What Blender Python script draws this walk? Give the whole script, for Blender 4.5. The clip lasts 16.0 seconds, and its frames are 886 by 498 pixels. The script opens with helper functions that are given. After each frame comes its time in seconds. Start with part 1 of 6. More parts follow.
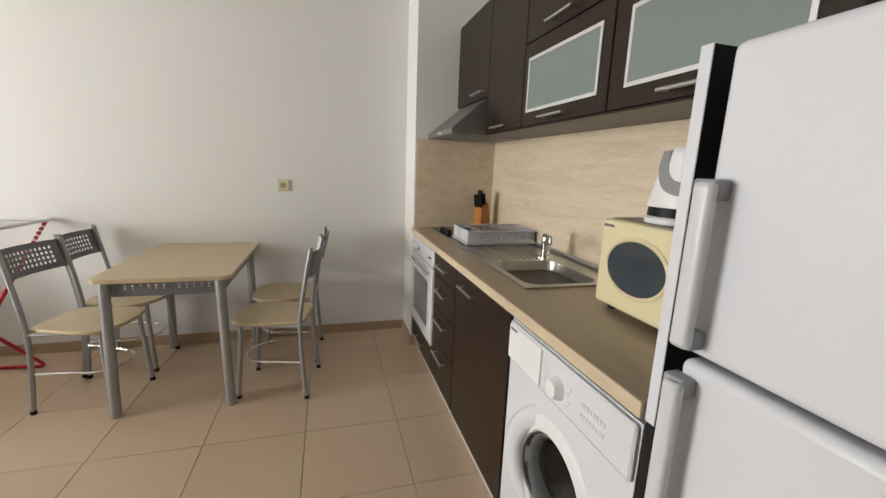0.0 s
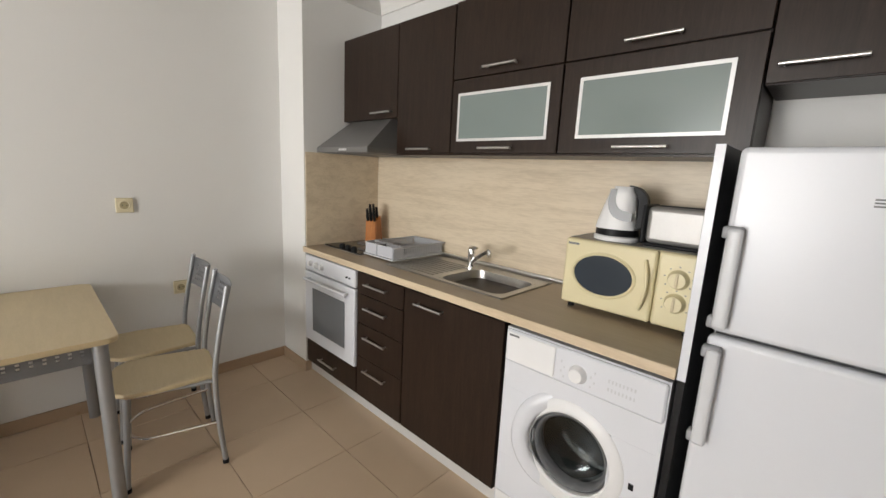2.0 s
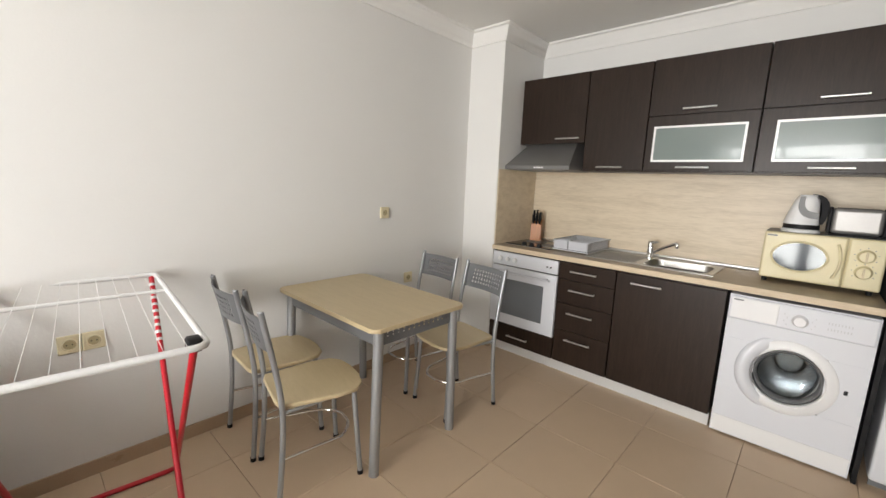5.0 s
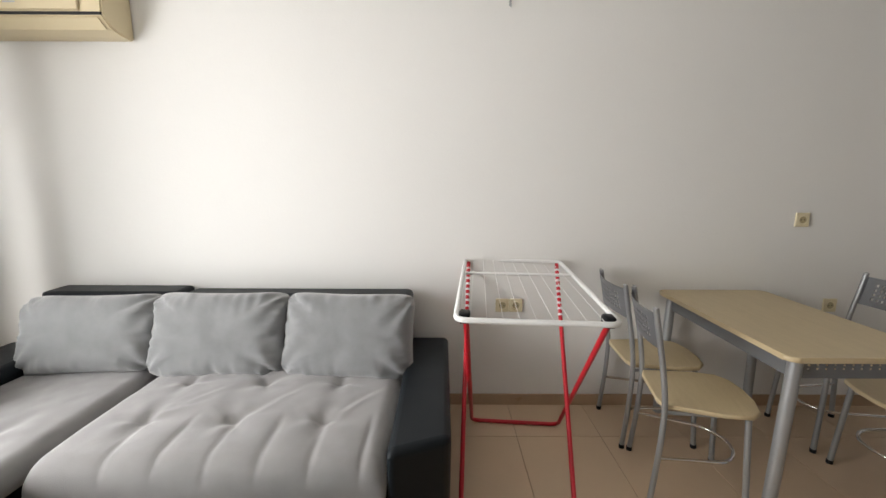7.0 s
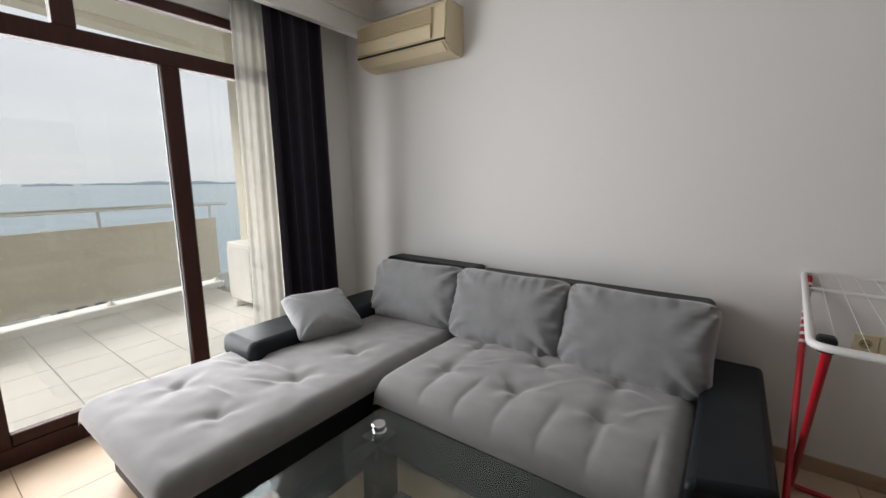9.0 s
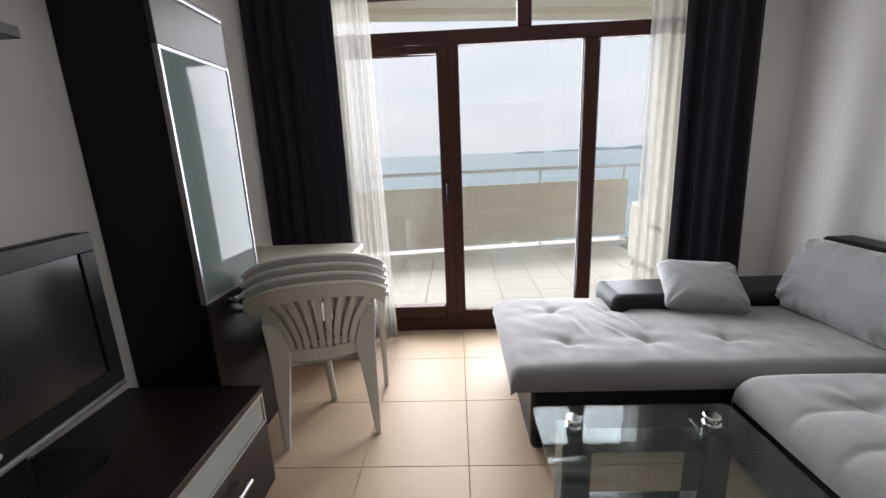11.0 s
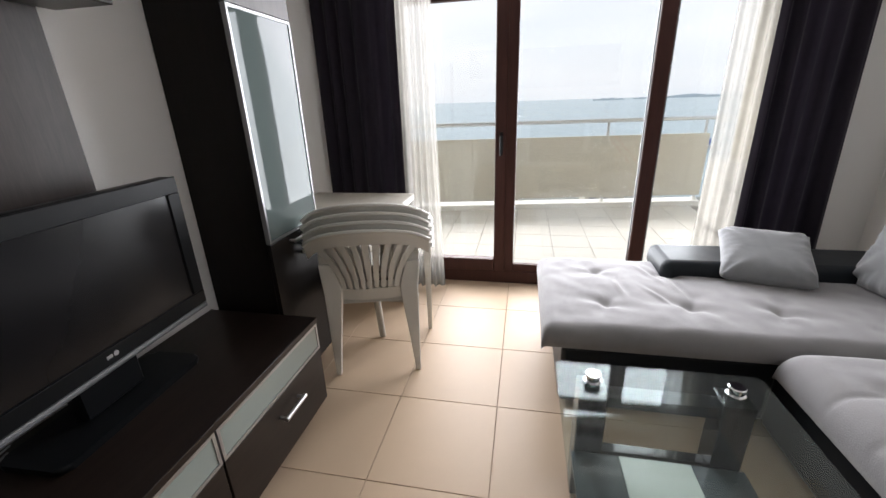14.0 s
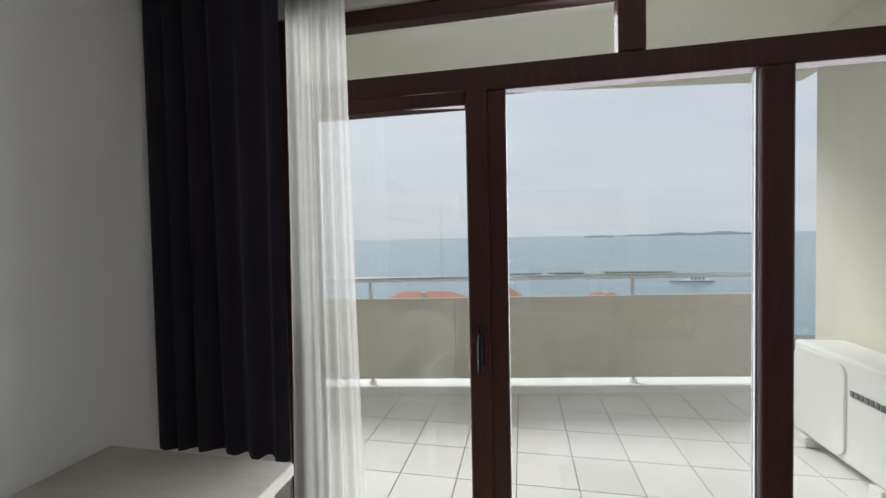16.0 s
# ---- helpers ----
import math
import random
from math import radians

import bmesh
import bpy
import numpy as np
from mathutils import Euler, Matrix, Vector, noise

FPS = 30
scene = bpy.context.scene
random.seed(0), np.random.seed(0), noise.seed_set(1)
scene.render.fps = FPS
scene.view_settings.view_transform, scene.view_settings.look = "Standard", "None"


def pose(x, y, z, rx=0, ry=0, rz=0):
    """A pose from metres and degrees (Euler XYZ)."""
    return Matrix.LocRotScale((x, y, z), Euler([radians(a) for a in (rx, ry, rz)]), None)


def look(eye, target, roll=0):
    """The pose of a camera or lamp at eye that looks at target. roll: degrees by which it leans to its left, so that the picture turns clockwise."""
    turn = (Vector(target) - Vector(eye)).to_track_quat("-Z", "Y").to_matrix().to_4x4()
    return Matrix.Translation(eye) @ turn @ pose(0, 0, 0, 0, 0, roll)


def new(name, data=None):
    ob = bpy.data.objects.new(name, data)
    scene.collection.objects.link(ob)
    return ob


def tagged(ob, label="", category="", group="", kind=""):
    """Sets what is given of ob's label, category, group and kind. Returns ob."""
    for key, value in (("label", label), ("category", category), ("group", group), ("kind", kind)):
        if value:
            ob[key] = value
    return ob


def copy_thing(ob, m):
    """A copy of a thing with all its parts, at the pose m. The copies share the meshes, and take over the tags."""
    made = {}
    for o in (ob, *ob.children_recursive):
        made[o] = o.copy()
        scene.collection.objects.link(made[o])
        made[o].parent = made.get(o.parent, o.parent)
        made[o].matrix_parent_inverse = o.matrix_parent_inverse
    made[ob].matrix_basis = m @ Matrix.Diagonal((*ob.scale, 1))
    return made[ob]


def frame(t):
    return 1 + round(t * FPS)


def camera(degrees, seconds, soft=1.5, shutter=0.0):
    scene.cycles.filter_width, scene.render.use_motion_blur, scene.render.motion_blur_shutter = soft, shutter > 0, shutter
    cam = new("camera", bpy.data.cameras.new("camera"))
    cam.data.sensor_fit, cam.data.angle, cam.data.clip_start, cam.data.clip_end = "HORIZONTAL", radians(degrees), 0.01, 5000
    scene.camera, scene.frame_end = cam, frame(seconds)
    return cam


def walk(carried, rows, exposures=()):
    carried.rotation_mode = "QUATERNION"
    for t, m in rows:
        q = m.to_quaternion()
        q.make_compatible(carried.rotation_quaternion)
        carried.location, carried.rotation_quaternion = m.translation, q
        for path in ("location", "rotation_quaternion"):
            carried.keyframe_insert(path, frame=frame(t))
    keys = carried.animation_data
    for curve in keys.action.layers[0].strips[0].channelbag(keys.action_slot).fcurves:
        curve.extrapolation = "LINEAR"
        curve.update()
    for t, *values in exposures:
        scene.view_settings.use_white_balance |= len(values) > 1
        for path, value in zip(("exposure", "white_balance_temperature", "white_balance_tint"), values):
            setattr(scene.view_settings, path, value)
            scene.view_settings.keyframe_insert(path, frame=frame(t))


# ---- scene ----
cam = camera(95.6, 16.0)
EXPOSURES = [(0, 1.32, 6900, 12.5), (2.5, 1.34, 6850, 13), (3.2, 1.42, 6850, 13), (5.5, 1.24, 6850, 13), (6.5, 0.92, 6820, 13), (7, 0.86, 6800, 13), (7.5, 0.66, 6780, 13), (8, 0.26, 6750, 14), (10.3, -0.16, 6450, 16), (11, 0.08, 6400, 17), (13, 0.32, 6350, 17), (14.2, 0.30, 6450, 17), (15, 0.0, 6350, 17), (15.5, -0.14, 6300, 16), (16, -0.30, 6200, 13)]
PATH = [
    (0, (0.498, 0.169, 1.345), (1.045, 2.052, 0.95), 2.2),
    (0.5, (0.371, 0.302, 1.384), (0.974, 2.164, 0.969), 2.4),
    (1, (0.122, 0.406, 1.419), (1.102, 2.104, 1.024), 2.7),
    (1.5, (-0.076, 0.454, 1.433), (1.185, 1.959, 1.056), 2.8),
    (2, (-0.205, 0.491, 1.442), (1.22, 1.844, 1.074), 2.9),
    (2.5, (-0.382, 0.574, 1.439), (1.181, 1.774, 1.099), 3.1),
    (3, (-0.648, 0.681, 1.46), (1.08, 1.639, 1.147), 3.1),
    (5.5, (-1.745, 1.072, 1.414), (-0.598, 2.673, 1.072), 1.7),
    (6, (-1.748, 1.058, 1.412), (-1.054, 2.901, 1.066), 1.0),
    (6.5, (-1.811, 1.033, 1.417), (-1.488, 2.977, 1.073), 0.7),
    (7, (-1.914, 1.01, 1.398), (-1.913, 2.982, 1.061), 0.2),
    (7.5, (-2.019, 0.945, 1.358), (-2.385, 2.885, 1.041), -0.1),
    (8, (-2.064, 0.876, 1.353), (-2.857, 2.685, 1.039), -0.5),
    (10.5, (-2.066, 1.217, 1.316), (-3.822, 2.027, 0.805), -2.0),
    (11, (-1.909, 1.158, 1.308), (-3.853, 1.08, 0.844), -2.4),
    (11.5, (-1.796, 1.167, 1.336), (-3.605, 0.466, 0.849), -2.4),
    (12, (-1.657, 1.183, 1.337), (-3.392, 0.336, 0.815), -2.3),
    (12.5, (-1.57, 1.24, 1.298), (-3.29, 0.381, 0.748), -2.3),
    (13, (-1.545, 1.364, 1.248), (-3.263, 0.555, 0.622), -2.1),
    (13.5, (-1.593, 1.387, 1.259), (-3.373, 0.797, 0.564), -1.9),
    (14, (-1.858, 1.252, 1.339), (-3.696, 0.873, 0.65), -1.9),
    (14.5, (-2.193, 1.108, 1.464), (-4.1, 0.768, 0.967), -1.8),
    (15, (-2.533, 1.054, 1.49), (-4.484, 0.662, 1.293), -1.4),
    (15.5, (-2.894, 1.088, 1.451), (-4.852, 0.689, 1.379), -1.5),
    (16, (-3.26, 1.248, 1.46), (-5.222, 0.861, 1.399), -1.2),
]
walk(cam, [(t, look(eye, target, roll)) for t, eye, target, roll in PATH], EXPOSURES)

# ---------- world and light ----------
SUN_EL, SUN_AZ = radians(48), radians(250)
world = bpy.data.worlds.new("overcast_sky")
scene.world = world
world.use_nodes = True
wn, wl = world.node_tree.nodes, world.node_tree.links
wn.clear()
w_out, w_bg = wn.new("ShaderNodeOutputWorld"), wn.new("ShaderNodeBackground")
w_sky, w_mix, w_co = wn.new("ShaderNodeTexSky"), wn.new("ShaderNodeMix"), wn.new("ShaderNodeTexCoord")
w_noise, w_ramp, w_map = wn.new("ShaderNodeTexNoise"), wn.new("ShaderNodeValToRGB"), wn.new("ShaderNodeMapping")
w_sky.sky_type, w_sky.sun_disc, w_sky.sun_elevation, w_sky.sun_rotation = "NISHITA", False, SUN_EL, SUN_AZ
w_sky.air_density, w_sky.dust_density = 1.0, 4.0
w_mix.data_type = "RGBA"
w_mix.inputs[0].default_value = 0.88
w_map.inputs["Scale"].default_value = (1.0, 1.0, 5.0)
w_noise.inputs["Scale"].default_value, w_noise.inputs["Detail"].default_value = 2.2, 6.0
w_ramp.color_ramp.elements[0].color, w_ramp.color_ramp.elements[1].color = (7.3, 7.8, 8.2, 1), (8.2, 8.5, 8.7, 1)
w_ramp.color_ramp.elements[0].position, w_ramp.color_ramp.elements[1].position = 0.35, 0.65
w_bg.inputs["Strength"].default_value = 0.108
wl.new(w_co.outputs["Generated"], w_map.inputs["Vector"])
wl.new(w_map.outputs[0], w_noise.inputs["Vector"])
wl.new(w_noise.outputs[0], w_ramp.inputs[0])
wl.new(w_sky.outputs[0], w_mix.inputs[6])
wl.new(w_ramp.outputs[0], w_mix.inputs[7])
wl.new(w_mix.outputs[2], w_bg.inputs[0])
wl.new(w_bg.outputs[0], w_out.inputs[0])

sun_data = bpy.data.lights.new("sun", "SUN")
sun_data.energy, sun_data.angle, sun_data.color = 3.2, radians(20), (1.0, 0.96, 0.9)
sun_lamp = new("sun", sun_data)
sun_lamp.matrix_world = look((-30, -30, 40), (0, 0, 0))

# daylight of the sky through the glazed front
sky_data = bpy.data.lights.new("window_daylight", "AREA")
sky_data.shape, sky_data.size, sky_data.size_y = "RECTANGLE", 2.3, 2.05
sky_data.spread = radians(152)
sky_data.energy, sky_data.color = 105, (0.95, 0.98, 1.0)
sky_lamp = new("window_daylight", sky_data)
sky_lamp.matrix_world = look((-4.90, 1.52, 1.22), (0, 2.35, 0.80))

# ---------- mesh helpers ----------
def B():
    return bmesh.new()


def box(bm, x0, x1, y0, y1, z0, z1, bev=0.0, seg=1):
    v = [bm.verts.new(p) for p in ((x0, y0, z0), (x1, y0, z0), (x1, y1, z0), (x0, y1, z0),
                                   (x0, y0, z1), (x1, y0, z1), (x1, y1, z1), (x0, y1, z1))]
    fs = [bm.faces.new([v[i] for i in q]) for q in ((3, 2, 1, 0), (4, 5, 6, 7), (0, 1, 5, 4), (1, 2, 6, 5), (2, 3, 7, 6), (3, 0, 4, 7))]
    if bev > 0:
        es = list({e for f in fs for e in f.edges})
        bmesh.ops.bevel(bm, geom=es, offset=bev, segments=seg, affect="EDGES", profile=0.5)
    return bm


def tube(bm, pts, r, seg=8, closed=False, radii=None):
    """A tube along a polyline."""
    pts = [Vector(p) for p in pts]
    n = len(pts)
    rings, ref = [], None
    for i, p in enumerate(pts):
        a = pts[(i - 1) % n] if (i or closed) else p
        b = pts[(i + 1) % n] if (i < n - 1 or closed) else p
        t = (b - a).normalized()
        if ref is None:
            ref = Vector((0, 0, 1)) if abs(t.z) < 0.9 else Vector((1, 0, 0))
        u = (ref - t * ref.dot(t)).normalized()
        ref, w = u, t.cross(u)
        rr = radii[i] if radii else r
        rings.append([bm.verts.new(p + rr * (math.cos(k * math.tau / seg) * u + math.sin(k * math.tau / seg) * w)) for k in range(seg)])
    for i in range(n if closed else n - 1):
        a, b = rings[i], rings[(i + 1) % n]
        for k in range(seg):
            bm.faces.new((a[k], a[(k + 1) % seg], b[(k + 1) % seg], b[k]))
    if not closed:
        bm.faces.new(list(reversed(rings[0])))
        bm.faces.new(rings[-1])
    return bm


def cyl(bm, p0, p1, r0, r1=None, seg=16):
    return tube(bm, [p0, p1], r0, seg, radii=[r0, r0 if r1 is None else r1])


def arc(pts, n=6):
    """Rounds the corners of a polyline with a Catmull-Rom curve."""
    pts = [Vector(p) for p in pts]
    out = []
    for i in range(len(pts) - 1):
        p0, p1, p2, p3 = pts[max(i - 1, 0)], pts[i], pts[i + 1], pts[min(i + 2, len(pts) - 1)]
        for k in range(n):
            t = k / n
            out.append(0.5 * ((2 * p1) + (p2 - p0) * t + (2 * p0 - 5 * p1 + 4 * p2 - p3) * t * t + (3 * p1 - p0 - 3 * p2 + p3) * t ** 3))
    return out + [pts[-1]]


def rounded(pts, r, n=4):
    """Fillets each inner corner of a polyline."""
    pts = [Vector(p) for p in pts]
    out = [pts[0]]
    for i in range(1, len(pts) - 1):
        a, b, c = pts[i - 1], pts[i], pts[i + 1]
        d0, d1 = (a - b), (c - b)
        k = min(r, d0.length * 0.45, d1.length * 0.45)
        s, e = b + d0.normalized() * k, b + d1.normalized() * k
        for j in range(n + 1):
            t = j / n
            out.append((1 - t) ** 2 * s + 2 * t * (1 - t) * b + t * t * e)
    return out + [pts[-1]]


def prism(bm, outline, z0, z1, bev=0.0):
    """A plate with the given plan outline (counter-clockwise)."""
    lo = [bm.verts.new((x, y, z0)) for x, y in outline]
    hi = [bm.verts.new((x, y, z1)) for x, y in outline]
    n = len(lo)
    bot, top = bm.faces.new(list(reversed(lo))), bm.faces.new(hi)
    for i in range(n):
        bm.faces.new((lo[i], lo[(i + 1) % n], hi[(i + 1) % n], hi[i]))
    if bev > 0:
        bmesh.ops.bevel(bm, geom=list(set(top.edges) | set(bot.edges)), offset=bev, segments=2, affect="EDGES", profile=0.5)
    return bm


def round_rect(x0, x1, y0, y1, r, n=5):
    out = []
    for cx, cy, a0 in ((x1 - r, y1 - r, 0), (x0 + r, y1 - r, 90), (x0 + r, y0 + r, 180), (x1 - r, y0 + r, 270)):
        for k in range(n + 1):
            a = radians(a0 + 90 * k / n)
            out.append((cx + r * math.cos(a), cy + r * math.sin(a)))
    return out


def mesh_of(name, bm, material):
    bmesh.ops.recalc_face_normals(bm, faces=bm.faces)
    me = bpy.data.meshes.new(name)
    bm.to_mesh(me)
    bm.free()
    me.shade_smooth()
    bm_edges = {}
    flat = [(p.normal.copy(), p.area) for p in me.polygons]
    for i, p in enumerate(me.polygons):
        for k in p.edge_keys:
            bm_edges.setdefault(k, []).append(i)
    lim = math.cos(radians(48))
    for e in me.edges:
        ids = bm_edges.get(e.key, ())
        if len(ids) == 2:
            (na, aa), (nb, ab) = flat[ids[0]], flat[ids[1]]
            c = na.dot(nb)
            e.use_edge_sharp = c < lim or (c < 0.996 and max(aa, ab) > 5 * min(aa, ab))
    me.materials.append(material)
    return me


def part(name, bm, material, parent, label=""):
    ob = new(name, mesh_of(name, bm, material))
    ob.parent = parent
    if label:
        tagged(ob, label=label)
    return ob


def thing(name, label, category, at=(0, 0, 0), rz=0.0, group=""):
    ob = new(name)
    ob.empty_display_size = 0.1
    ob.matrix_basis = pose(*at, 0, 0, rz)
    return tagged(ob, label, category, group)


def solo(name, bm, material, label, category, group="", kind=""):
    return tagged(new(name, mesh_of(name, bm, material)), label, category, group, kind)


def structure(name, bm, material, label="", category="", parent=None):
    ob = new(name, mesh_of(name, bm, material))
    if parent:
        ob.parent = parent
        return ob
    return tagged(ob, label, category, kind="structure")


# ---------- materials ----------
def mat(name, col, rough=0.5, metal=0.0, vary=0.06, scale=6.0, stretch=(1, 1, 1), fine=0.0, fine_scale=120.0,
        bump=0.0, bump_scale=60.0, rough_vary=0.08, random=0.0, spec=0.5, sheen=0.0, coat=0.0):
    """Painted, moulded or woven surface: tone varies at a large and a fine scale, with fine relief."""
    m = bpy.data.materials.new(name)
    m.use_nodes = True
    n, l = m.node_tree.nodes, m.node_tree.links
    b = n["Principled BSDF"]
    co, mp = n.new("ShaderNodeTexCoord"), n.new("ShaderNodeMapping")
    mp.inputs["Scale"].default_value = stretch
    l.new(co.outputs["Object"], mp.inputs["Vector"])
    big = n.new("ShaderNodeTexNoise")
    big.inputs["Scale"].default_value, big.inputs["Detail"].default_value, big.inputs["Roughness"].default_value = scale, 5.0, 0.6
    l.new(mp.outputs[0], big.inputs["Vector"])
    tiny = n.new("ShaderNodeTexNoise")
    tiny.inputs["Scale"].default_value, tiny.inputs["Detail"].default_value = fine_scale, 3.0
    l.new(mp.outputs[0], tiny.inputs["Vector"])
    val = n.new("ShaderNodeMath")
    val.operation = "MULTIPLY_ADD"
    l.new(big.outputs[0], val.inputs[0])
    val.inputs[1].default_value, val.inputs[2].default_value = 2 * vary, 1 - vary
    val2 = n.new("ShaderNodeMath")
    val2.operation = "MULTIPLY_ADD"
    l.new(tiny.outputs[0], val2.inputs[0])
    val2.inputs[1].default_value = 2 * fine
    off = n.new("ShaderNodeMath")
    off.operation = "SUBTRACT"
    l.new(val.outputs[0], off.inputs[0])
    off.inputs[1].default_value = fine
    l.new(off.outputs[0], val2.inputs[2])
    last = val2
    if random:
        info, mul = n.new("ShaderNodeObjectInfo"), n.new("ShaderNodeMath")
        mul.operation = "MULTIPLY_ADD"
        l.new(info.outputs["Random"], mul.inputs[0])
        mul.inputs[1].default_value = random
        l.new(val2.outputs[0], mul.inputs[2])
        last = mul
    hsv = n.new("ShaderNodeHueSaturation")
    hsv.inputs["Color"].default_value = (*col, 1)
    l.new(last.outputs[0], hsv.inputs["Value"])
    l.new(hsv.outputs[0], b.inputs["Base Color"])
    rg = n.new("ShaderNodeMath")
    rg.operation = "MULTIPLY_ADD"
    l.new(big.outputs[0], rg.inputs[0])
    rg.inputs[1].default_value, rg.inputs[2].default_value = 2 * rough_vary, max(rough - rough_vary, 0.01)
    l.new(rg.outputs[0], b.inputs["Roughness"])
    b.inputs["Metallic"].default_value = metal
    b.inputs["Specular IOR Level"].default_value = spec
    b.inputs["Sheen Weight"].default_value = sheen
    b.inputs["Coat Weight"].default_value = coat
    if bump:
        bn, bp = n.new("ShaderNodeTexNoise"), n.new("ShaderNodeBump")
        bn.inputs["Scale"].default_value, bn.inputs["Detail"].default_value = bump_scale, 4.0
        l.new(mp.outputs[0], bn.inputs["Vector"])
        l.new(bn.outputs[0], bp.inputs["Height"])
        bp.inputs["Strength"].default_value, bp.inputs["Distance"].default_value = bump, 0.004
        l.new(bp.outputs[0], b.inputs["Normal"])
    return m


def wood(name, dark, light, stretch, scale=9.0, rough=0.4, lo=0.35, hi=0.7, bump=0.05, spec=0.5):
    """Grain drawn out along one axis between two tones."""
    m = bpy.data.materials.new(name)
    m.use_nodes = True
    n, l = m.node_tree.nodes, m.node_tree.links
    b = n["Principled BSDF"]
    co, mp = n.new("ShaderNodeTexCoord"), n.new("ShaderNodeMapping")
    mp.inputs["Scale"].default_value = stretch
    l.new(co.outputs["Object"], mp.inputs["Vector"])
    a, f = n.new("ShaderNodeTexNoise"), n.new("ShaderNodeTexNoise")
    a.inputs["Scale"].default_value, a.inputs["Detail"].default_value, a.inputs["Roughness"].default_value, a.inputs["Distortion"].default_value = scale, 8.0, 0.65, 0.6
    f.inputs["Scale"].default_value, f.inputs["Detail"].default_value = scale * 7, 4.0
    l.new(mp.outputs[0], a.inputs["Vector"])
    l.new(mp.outputs[0], f.inputs["Vector"])
    mx = n.new("ShaderNodeMath")
    mx.operation = "MULTIPLY_ADD"
    l.new(f.outputs[0], mx.inputs[0])
    mx.inputs[1].default_value = 0.35
    sc = n.new("ShaderNodeMath")
    sc.operation = "MULTIPLY"
    l.new(a.outputs[0], sc.inputs[0])
    sc.inputs[1].default_value = 0.68
    l.new(sc.outputs[0], mx.inputs[2])
    r = n.new("ShaderNodeValToRGB")
    r.color_ramp.elements[0].color, r.color_ramp.elements[1].color = (*dark, 1), (*light, 1)
    r.color_ramp.elements[0].position, r.color_ramp.elements[1].position = lo, hi
    l.new(mx.outputs[0], r.inputs[0])
    l.new(r.outputs[0], b.inputs["Base Color"])
    b.inputs["Roughness"].default_value, b.inputs["Specular IOR Level"].default_value = rough, spec
    bp = n.new("ShaderNodeBump")
    bp.inputs["Strength"].default_value, bp.inputs["Distance"].default_value = bump, 0.002
    l.new(mx.outputs[0], bp.inputs["Height"])
    l.new(bp.outputs[0], b.inputs["Normal"])
    return m


def glass(name, col=(1, 1, 1), rough=0.0, gloss=(0.9, 0.95, 0.95), film=0.0):
    """A pane: light passes straight on, with a sharp Fresnel reflection."""
    m = bpy.data.materials.new(name)
    m.use_nodes = True
    n, l = m.node_tree.nodes, m.node_tree.links
    n.remove(n["Principled BSDF"])
    t, g, mx, fr = n.new("ShaderNodeBsdfTransparent"), n.new("ShaderNodeBsdfGlossy"), n.new("ShaderNodeMixShader"), n.new("ShaderNodeLayerWeight")
    t.inputs[0].default_value = (*col, 1)
    g.inputs["Roughness"].default_value, g.inputs["Color"].default_value = rough, (*gloss, 1)
    fr.inputs["Blend"].default_value = 0.5
    pw, ad = n.new("ShaderNodeMath"), n.new("ShaderNodeMath")
    pw.operation, ad.operation = "POWER", "MULTIPLY_ADD"
    pw.inputs[1].default_value = 5.0
    ad.inputs[1].default_value, ad.inputs[2].default_value = 0.94, 0.045
    l.new(fr.outputs["Facing"], pw.inputs[0])
    l.new(pw.outputs[0], ad.inputs[0])
    l.new(ad.outputs[0], mx.inputs[0])
    l.new(t.outputs[0], mx.inputs[1])
    l.new(g.outputs[0], mx.inputs[2])
    last = mx
    if film:
        # a thin, uneven layer of pale grey over the pane
        d, m2, ns, ma, co = (n.new(k) for k in ("ShaderNodeBsdfDiffuse", "ShaderNodeMixShader", "ShaderNodeTexNoise", "ShaderNodeMath", "ShaderNodeTexCoord"))
        d.inputs[0].default_value = (0.60, 0.61, 0.58, 1)
        ns.inputs["Scale"].default_value, ns.inputs["Detail"].default_value = 5.0, 6.0
        ma.operation = "MULTIPLY"
        ma.inputs[1].default_value = 2 * film
        l.new(co.outputs["Object"], ns.inputs["Vector"])
        l.new(ns.outputs[0], ma.inputs[0])
        l.new(ma.outputs[0], m2.inputs[0])
        l.new(mx.outputs[0], m2.inputs[1])
        l.new(d.outputs[0], m2.inputs[2])
        last = m2
    l.new(last.outputs[0], n["Material Output"].inputs[0])
    return m


